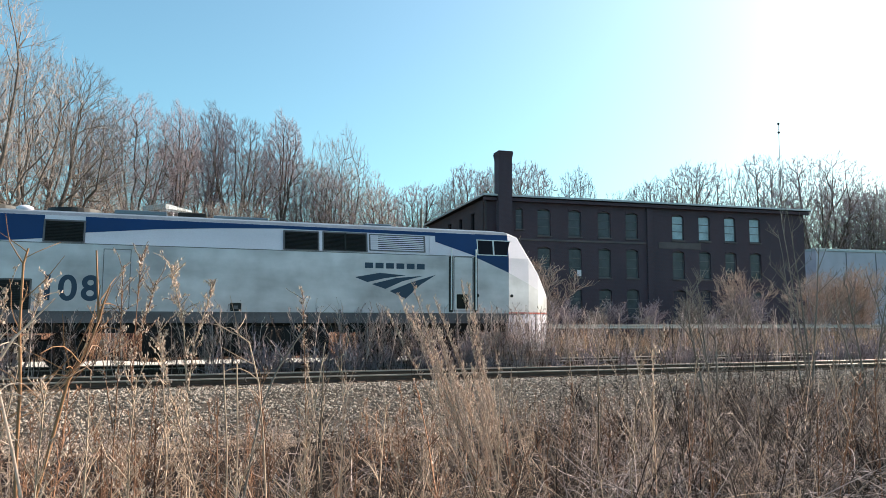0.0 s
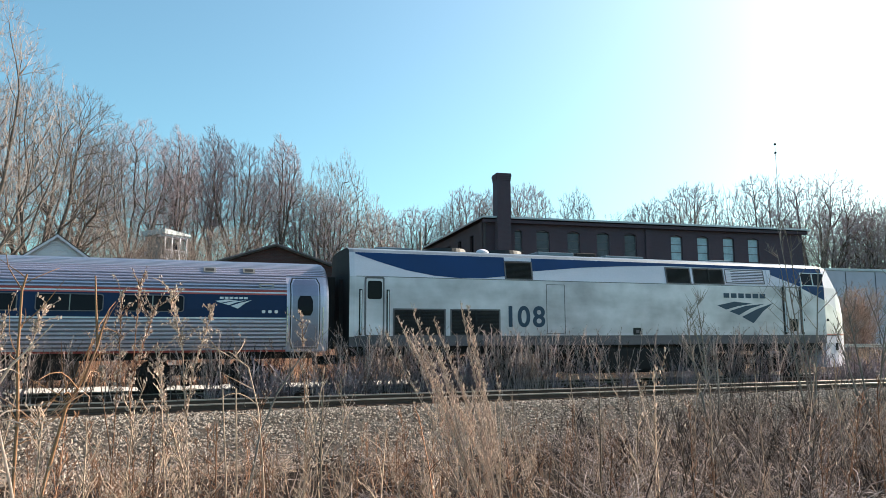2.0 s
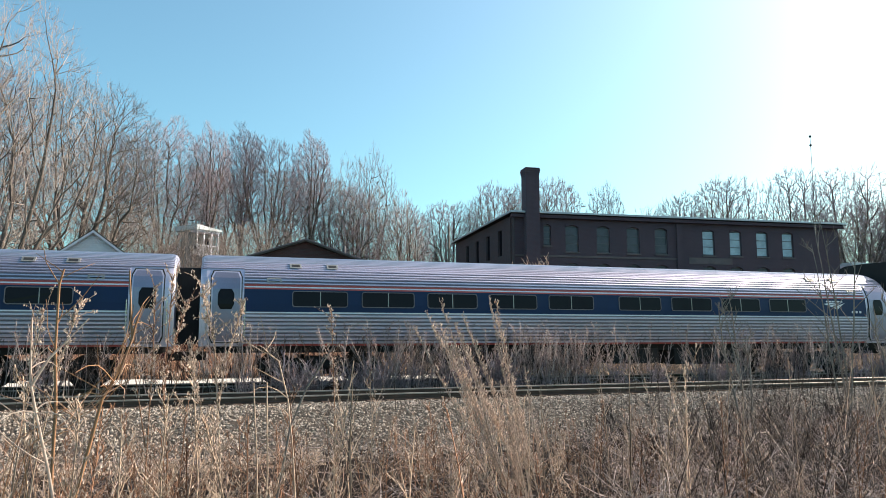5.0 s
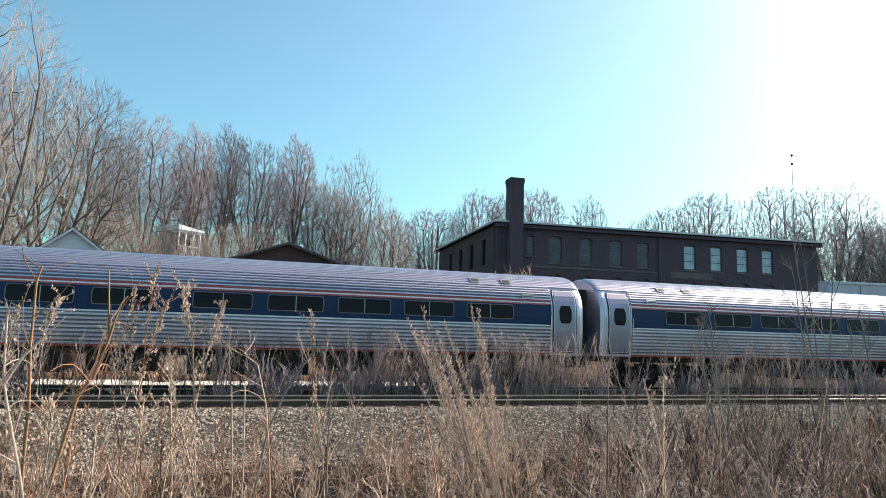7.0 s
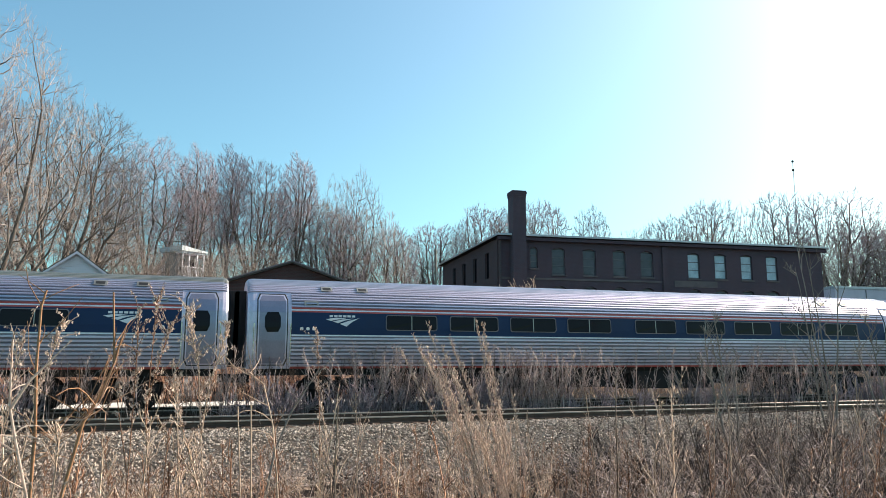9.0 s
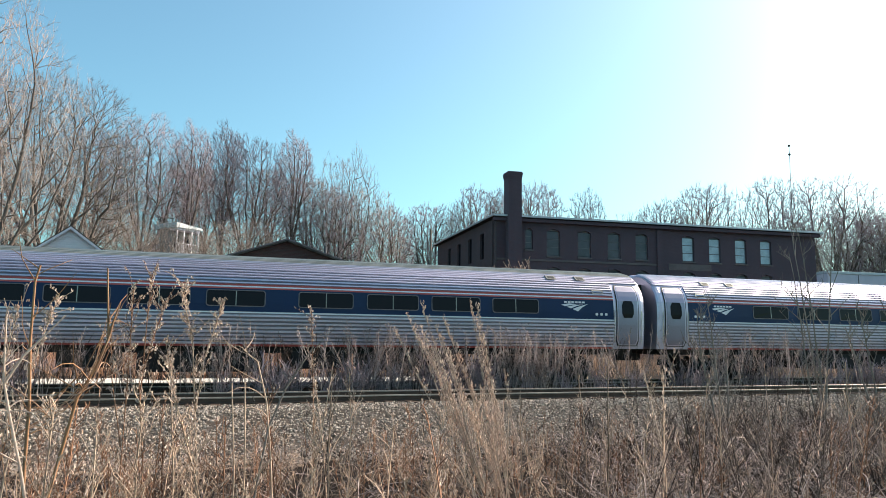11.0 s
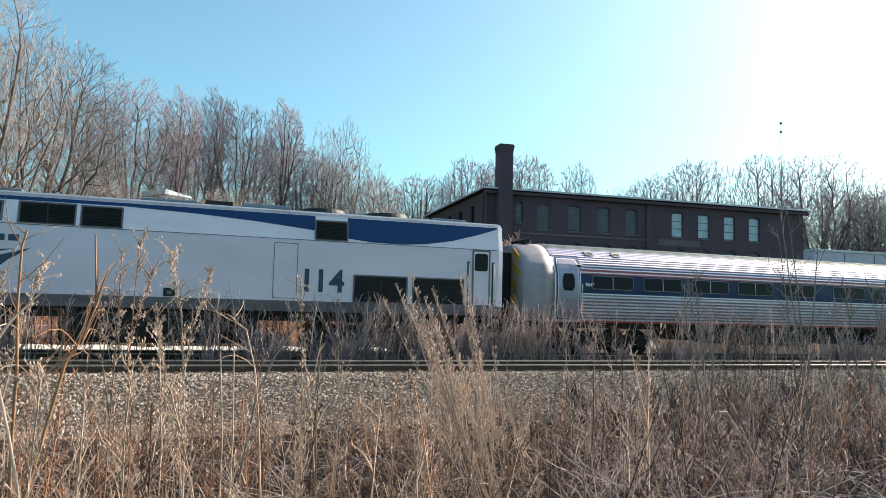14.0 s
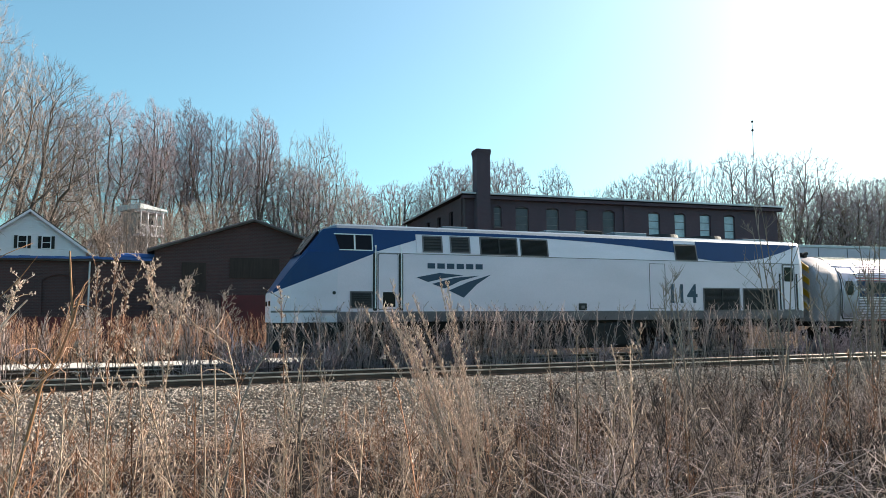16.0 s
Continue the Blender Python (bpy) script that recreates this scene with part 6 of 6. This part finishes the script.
def hero_weed(x, y, h, seed, label, material, seeds=70, branches=34, thick=0.0075):
    ob = thing("tall_weed", label, "plant", pose(x, y, ground_z(x, y)))
    a, b = weed(seed, h, branches, seeds * 5, thick, 0.6, 4)
    part("stem", a, material, ob)
    tagged(part("seed_head", b, M_SEED, ob, "pale dry seed heads"), kind="stuff")
    return ob


plume(2.9, 6.3, (-0.33, 0.05), 25, 2.6, 3, "tan plume grass leaning over the verge")
plume(3.35, 7.6, (-0.14, 0.0), 9, 1.9, 4, "smaller tan plume grass on the verge")
def seedy_weed(paths, label, material, seed, twigs=60, r=0.007):
    """Stems along paths from one foot, with short side twigs and seeds along their upper two thirds."""
    rg = random.Random(seed)
    x, y, z = paths[0][0]
    z0 = ground_z(x, y)
    ob = thing("tall_weed", label, "plant", pose(x, y, z0))
    polys, spots = [], []
    for i, path in enumerate(paths):
        ps = [Vector((a - x, b - y, c - z0)) for a, b, c in path]
        part("stem", tube_arrays([(ps, r if i == 0 else r * 0.7, r * 0.4)], 5), material, ob, smooth=True)
        n = len(ps) - 1
        for j in range(twigs if i == 0 else twigs // 2):
            t = n * (1 - 0.75 * rg.random() ** 1.4)
            k = min(n - 1, int(t))
            q = ps[k].lerp(ps[k + 1], t - k)
            w = rg.uniform(0, 2 * math.pi)
            d = Vector((math.cos(w), math.sin(w), rg.uniform(0.6, 2.0))).normalized()
            p = bent(q, d, rg.choice((0.03, 0.04, 0.06, 0.09, 0.15)) * rg.uniform(0.7, 1.2), 0.16, 4, rg, rg.choice((0, 0, 0, 0.15)))
            polys.append((p, 0.0026, 0.0016))
            for m in range(9):
                f = rg.uniform(0.8, 4)
                g = min(3, int(f))
                spots.append(p[g].lerp(p[g + 1], f - g) + Vector((rg.gauss(0, 0.006), rg.gauss(0, 0.006), rg.gauss(0, 0.006))))
    tagged(part("twig", tube_arrays(polys), material, ob), kind="stuff")
    tagged(part("seed_head", bits(spots, 0.0065), M_SEED, ob, "pale dry seed heads"), kind="stuff")
    return ob


stalk("bare_stem", [(-0.80, 4.5, -0.4), (-0.83, 4.5, 0.73), (-0.83, 4.5, 1.08), (-0.85, 4.5, 1.41), (-0.85, 4.5, 1.75), (-0.83, 4.5, 1.84)], 0.011, 0.006, M_STEM, "orange-brown bare weed stem", (), 9)
stalk("bare_stem", [(-0.93, 4.5, -0.4), (-0.68, 4.5, 0.72), (-0.60, 4.5, 1.11), (-0.51, 4.5, 1.29), (-0.46, 4.5, 1.44), (-0.475, 4.5, 1.64), (-0.49, 4.5, 1.84)], 0.012, 0.005, M_STEM, "tan leaning weed stem with a forked top", (([(-0.46, 4.5, 1.44), (-0.44, 4.5, 1.54), (-0.41, 4.5, 1.64)], 0.008),), 10)
stalk("bare_stem", [(-0.55, 4.2, -0.35), (-0.79, 4.2, 0.78), (-0.86, 4.2, 1.06), (-0.90, 4.2, 1.24), (-0.91, 4.2, 1.56)], 0.010, 0.005, M_SEED, "pale forked weed stem", (([(-0.89, 4.2, 1.22), (-0.82, 4.2, 1.35), (-0.64, 4.2, 1.56)], 0.008),), 9)
# dry strands caught in the leaning stem
for i in range(7):
    o = (rng.gauss(0, 0.02), rng.gauss(0, 0.03), rng.gauss(0, 0.025))
    sag = rng.uniform(-0.04, 0.05)
    p = [(-0.98 + 0.05 * i / 9, 4.48, 0.9 + sag), (-0.81, 4.48, 1.0 + sag), (-0.64, 4.48, 1.10), (-0.54, 4.48, 1.22), (-0.47, 4.48, 1.38 + 0.02 * i)]
    p = [(-1.25 + 0.08 * i, 4.5, -0.35), (-1.12 + 0.04 * i, 4.49, 0.5)] + [(a + o[0], b + o[1], c + o[2]) for a, b, c in p]
    stalk("dry_strand", p, 0.0032, 0.002, M_STEM if i % 2 else M_STRAW_TAN, "brown dry strand caught on a leaning stem", (), 2)
stalk("bare_stem", [(0.62, 5.2, -0.6), (0.53, 5.2, 0.68), (0.49, 5.2, 1.02), (0.42, 5.2, 1.29), (0.32, 5.2, 1.37), (0.23, 5.2, 1.36)], 0.007, 0.003, M_STRAW, "straw-coloured stem arching over at the top", (), 10)
stalk("bare_stem", [(0.35, 5.0, -0.5), (0.35, 5.0, 0.58), (0.33, 5.0, 1.16)], 0.006, 0.005, M_STRAW, "straight broken straw stem")
stalk("bare_stem", [(0.30, 5.1, -0.5), (0.29, 5.1, 0.57), (0.25, 5.1, 1.15)], 0.005, 0.004, M_STRAW, "straight broken straw stem")
seedy_weed([[(0.08, 5.0, -0.45), (0.05, 5.0, 0.66), (-0.01, 5.0, 1.41), (-0.10, 5.0, 1.78)], [(0.02, 5.0, 0.9), (0.06, 5.0, 1.3), (0.17, 5.0, 1.68)], [(0.06, 5.02, 0.6), (-0.1, 5.0, 1.05), (-0.17, 5.0, 1.4)]], "tall seedy tan weed on the verge", M_STRAW, 301, 80)
seedy_weed([[(-0.42, 5.2, -0.5), (-0.41, 5.2, 0.62), (-0.40, 5.2, 1.25), (-0.40, 5.2, 1.80)], [(-0.41, 5.2, 0.7), (-0.5, 5.2, 1.2), (-0.52, 5.2, 1.5)]], "tall reddish seedy weed on the verge", M_STRAW_RED, 302, 55, 0.006)
seedy_weed([[(-0.26, 5.2, -0.5), (-0.28, 5.2, 0.65), (-0.33, 5.2, 1.15), (-0.20, 5.2, 1.68)], [(-0.32, 5.2, 1.0), (-0.31, 5.25, 1.5), (-0.30, 5.3, 1.86)]], "forked reddish seedy weed on the verge", M_STRAW_RED, 303, 55, 0.006)
seedy_weed([[(-1.1, 4.9, -0.45), (-1.0, 4.9, 0.67), (-0.9, 4.9, 1.3), (-0.79, 4.9, 1.70)], [(-1.0, 4.9, 0.8), (-1.05, 4.9, 1.3), (-1.0, 4.9, 1.62)]], "tall grey-tan seedy weed on the verge", M_STRAW, 304, 60)
seedy_weed([[(0.98, 6.0, -0.6), (0.96, 6.0, 0.37), (0.93, 6.0, 1.1), (0.90, 6.0, 1.67)]], "slender seedy weed on the verge", M_STRAW_RED, 305, 45, 0.006)
for hx, hy, hh, hs in ((-0.75, 4.2, 1.55, 311), (-0.25, 4.4, 1.6, 312), (0.3, 4.6, 1.5, 313), (-0.5, 3.9, 1.4, 314), (0.75, 4.9, 1.45, 315), (0.1, 4.1, 1.25, 316)):
    hero_weed(hx, hy, hh, hs, "branching pale dry weed on the verge", M_STRAW, 60, 26)
hero_weed(0.72, 6.2, 1.65, 307, "slender dry weed on the verge", M_STRAW_RED, 40, 22)
hero_weed(-1.25, 5.6, 1.6, 308, "tall seedy dry weed on the verge", M_STRAW_DARK)
hero_weed(1.35, 6.5, 1.75, 305, "slender dry weed on the verge", M_STRAW, 30, 14)
stalk("bare_stem", [(5.35, 7.0, -0.6), (5.1, 7.2, 0.3), (4.95, 7.3, 1.12)], 0.008, 0.006, M_SEED, "pale straight broken stem")
stalk("bare_stem", [(5.0, 6.6, -0.6), (5.3, 6.6, 0.1), (5.6, 6.6, 0.42), (5.75, 6.6, 0.42), (5.82, 6.6, 0.3)], 0.007, 0.004, M_SEED, "pale stem bent over at the top")
stalk("bare_stem", [(0.35, 6.0, -0.7), (0.59, 6.0, 0.74), (0.71, 6.0, 1.04), (0.93, 6.0, 1.39)], 0.011, 0.005, M_SAPLING, "grey leaning weed stem", (), 6)


def sapling(x, y, h, seed, label, stems=3):
    """Slender stems that part from one foot, with a few long side branches."""
    rg = random.Random(seed)
    ob = thing("sapling", label, "sapling", pose(x, y, ground_z(x, y)))
    for i in range(stems):
        a = rg.uniform(0, 2 * math.pi)
        d = Vector((math.cos(a) * rg.uniform(0.05, 0.28), math.sin(a) * 0.1, 1)).normalized()
        l = h * rg.uniform(0.72, 1.05)
        p = bent(Vector((rg.gauss(0, 0.06), rg.gauss(0, 0.06), -0.1)), d, l, 0.035, 7, rg)
        st = part("stem", tube_arrays([(p, 0.034, 0.007)], 6), M_SAPLING, ob, "pale grey stem", smooth=True)
        twigs = []
        for j in range(9):
            t = rg.uniform(0.2, 0.97) * 7
            k = min(6, int(t))
            q = p[k].lerp(p[k + 1], t - k)
            a = rg.uniform(0, 2 * math.pi)
            e = Vector((math.cos(a) * 0.75, math.sin(a) * 0.5, rg.uniform(0.5, 1.1))).normalized()
            b = bent(q, e, l * rg.uniform(0.12, 0.34) * (1.15 - t / 8), 0.08, 4, rg)
            twigs.append((b, 0.012, 0.004))
            for m in range(4):
                f = rg.uniform(0.3, 1.0) * 4
                n = min(3, int(f))
                g = b[n].lerp(b[n + 1], f - n)
                a = rg.uniform(0, 2 * math.pi)
                twigs.append((bent(g, Vector((math.cos(a) * 0.7, math.sin(a) * 0.5, 0.9)).normalized(), rg.uniform(0.15, 0.45), 0.08, 2, rg), 0.0055, 0.0025))
        tagged(part("branchwork", tube_arrays(twigs, 4), M_SAPLING, st), kind="stuff")
    return ob


sapling(15.9, 15.3, 5.9, 7, "pale multi-stemmed sapling beside the ballast", 4)
sapling(12.4, 14.9, 4.2, 8, "thin bare sapling beside the ballast", 2)
sapling(18.4, 14.6, 4.8, 9, "thin bare sapling beside the ballast", 3)
sapling(20.5, 16.0, 5.2, 10, "thin bare sapling beside the ballast", 3)
sapling(10.2, 12.2, 3.0, 11, "thin bare sapling on the verge", 2)
sapling(13.8, 11.6, 3.4, 12, "thin bare sapling on the verge", 3)

# loose stones on the ballast
rg = np.random.default_rng(4)
N = 36000
sx, sy = rg.uniform(-6, 25, N), rg.uniform(14.2, 25.2, N)
near = rg.random(N) < 0.85
sy[near] = rg.uniform(13.7, 17.8, near.sum())
sz = np.interp(sy, [p[0] for p in PROFILE], [p[1] for p in PROFILE])
octa = np.array(((1, 0, 0), (0, 1, 0), (-1, 0, 0), (0, -1, 0), (0, 0, 0.8), (0, 0, -0.8)), float)
size = rg.uniform(0.015, 0.04, N)
jit = octa[None] * rg.uniform(0.6, 1.3, (N, 6, 3)) * size[:, None, None]
ang = rg.uniform(0, 6.28, N)
c, s = np.cos(ang)[:, None], np.sin(ang)[:, None]
px = jit[:, :, 0] * c - jit[:, :, 1] * s + sx[:, None]
py = jit[:, :, 0] * s + jit[:, :, 1] * c + sy[:, None]
pz = jit[:, :, 2] + (sz + size * 0.3)[:, None]
co = np.stack([px, py, pz], -1).reshape(-1, 3)
tri = np.array(((0, 1, 4), (1, 2, 4), (2, 3, 4), (3, 0, 4), (1, 0, 5), (2, 1, 5), (3, 2, 5), (0, 3, 5)))
fs = (tri[None] + 6 * np.arange(N)[:, None, None]).reshape(-1, 3)
tagged(part("ballast_stones", (co.tolist(), fs.tolist()), M_STONES), "loose grey ballast stones along the tracks", "stones", kind="stuff")


# ---------- what moves ----------
def motions():
    def along(t):
        return float(np.interp(t, [r[0] for r in TRAIN], [r[1] for r in TRAIN]))
    for ob, x0, turn in VEHICLES:
        walk(ob, [(t, pose(x0 + s, TRACK_Y, 0, 0, 0, turn)) for t, s in TRAIN])
    for w, x, r in WHEELS:
        back = w.parent.parent in (car_b, loco_rear)
        rows = []
        for i in range(241):
            t = i / 15
            a = math.degrees(along(t) / r) * (-1 if back else 1)
            rows.append((t, Matrix.Translation((x, 0, r)) @ Matrix.Rotation(radians(a), 4, 'Y')))
        walk(w, rows)


motions()
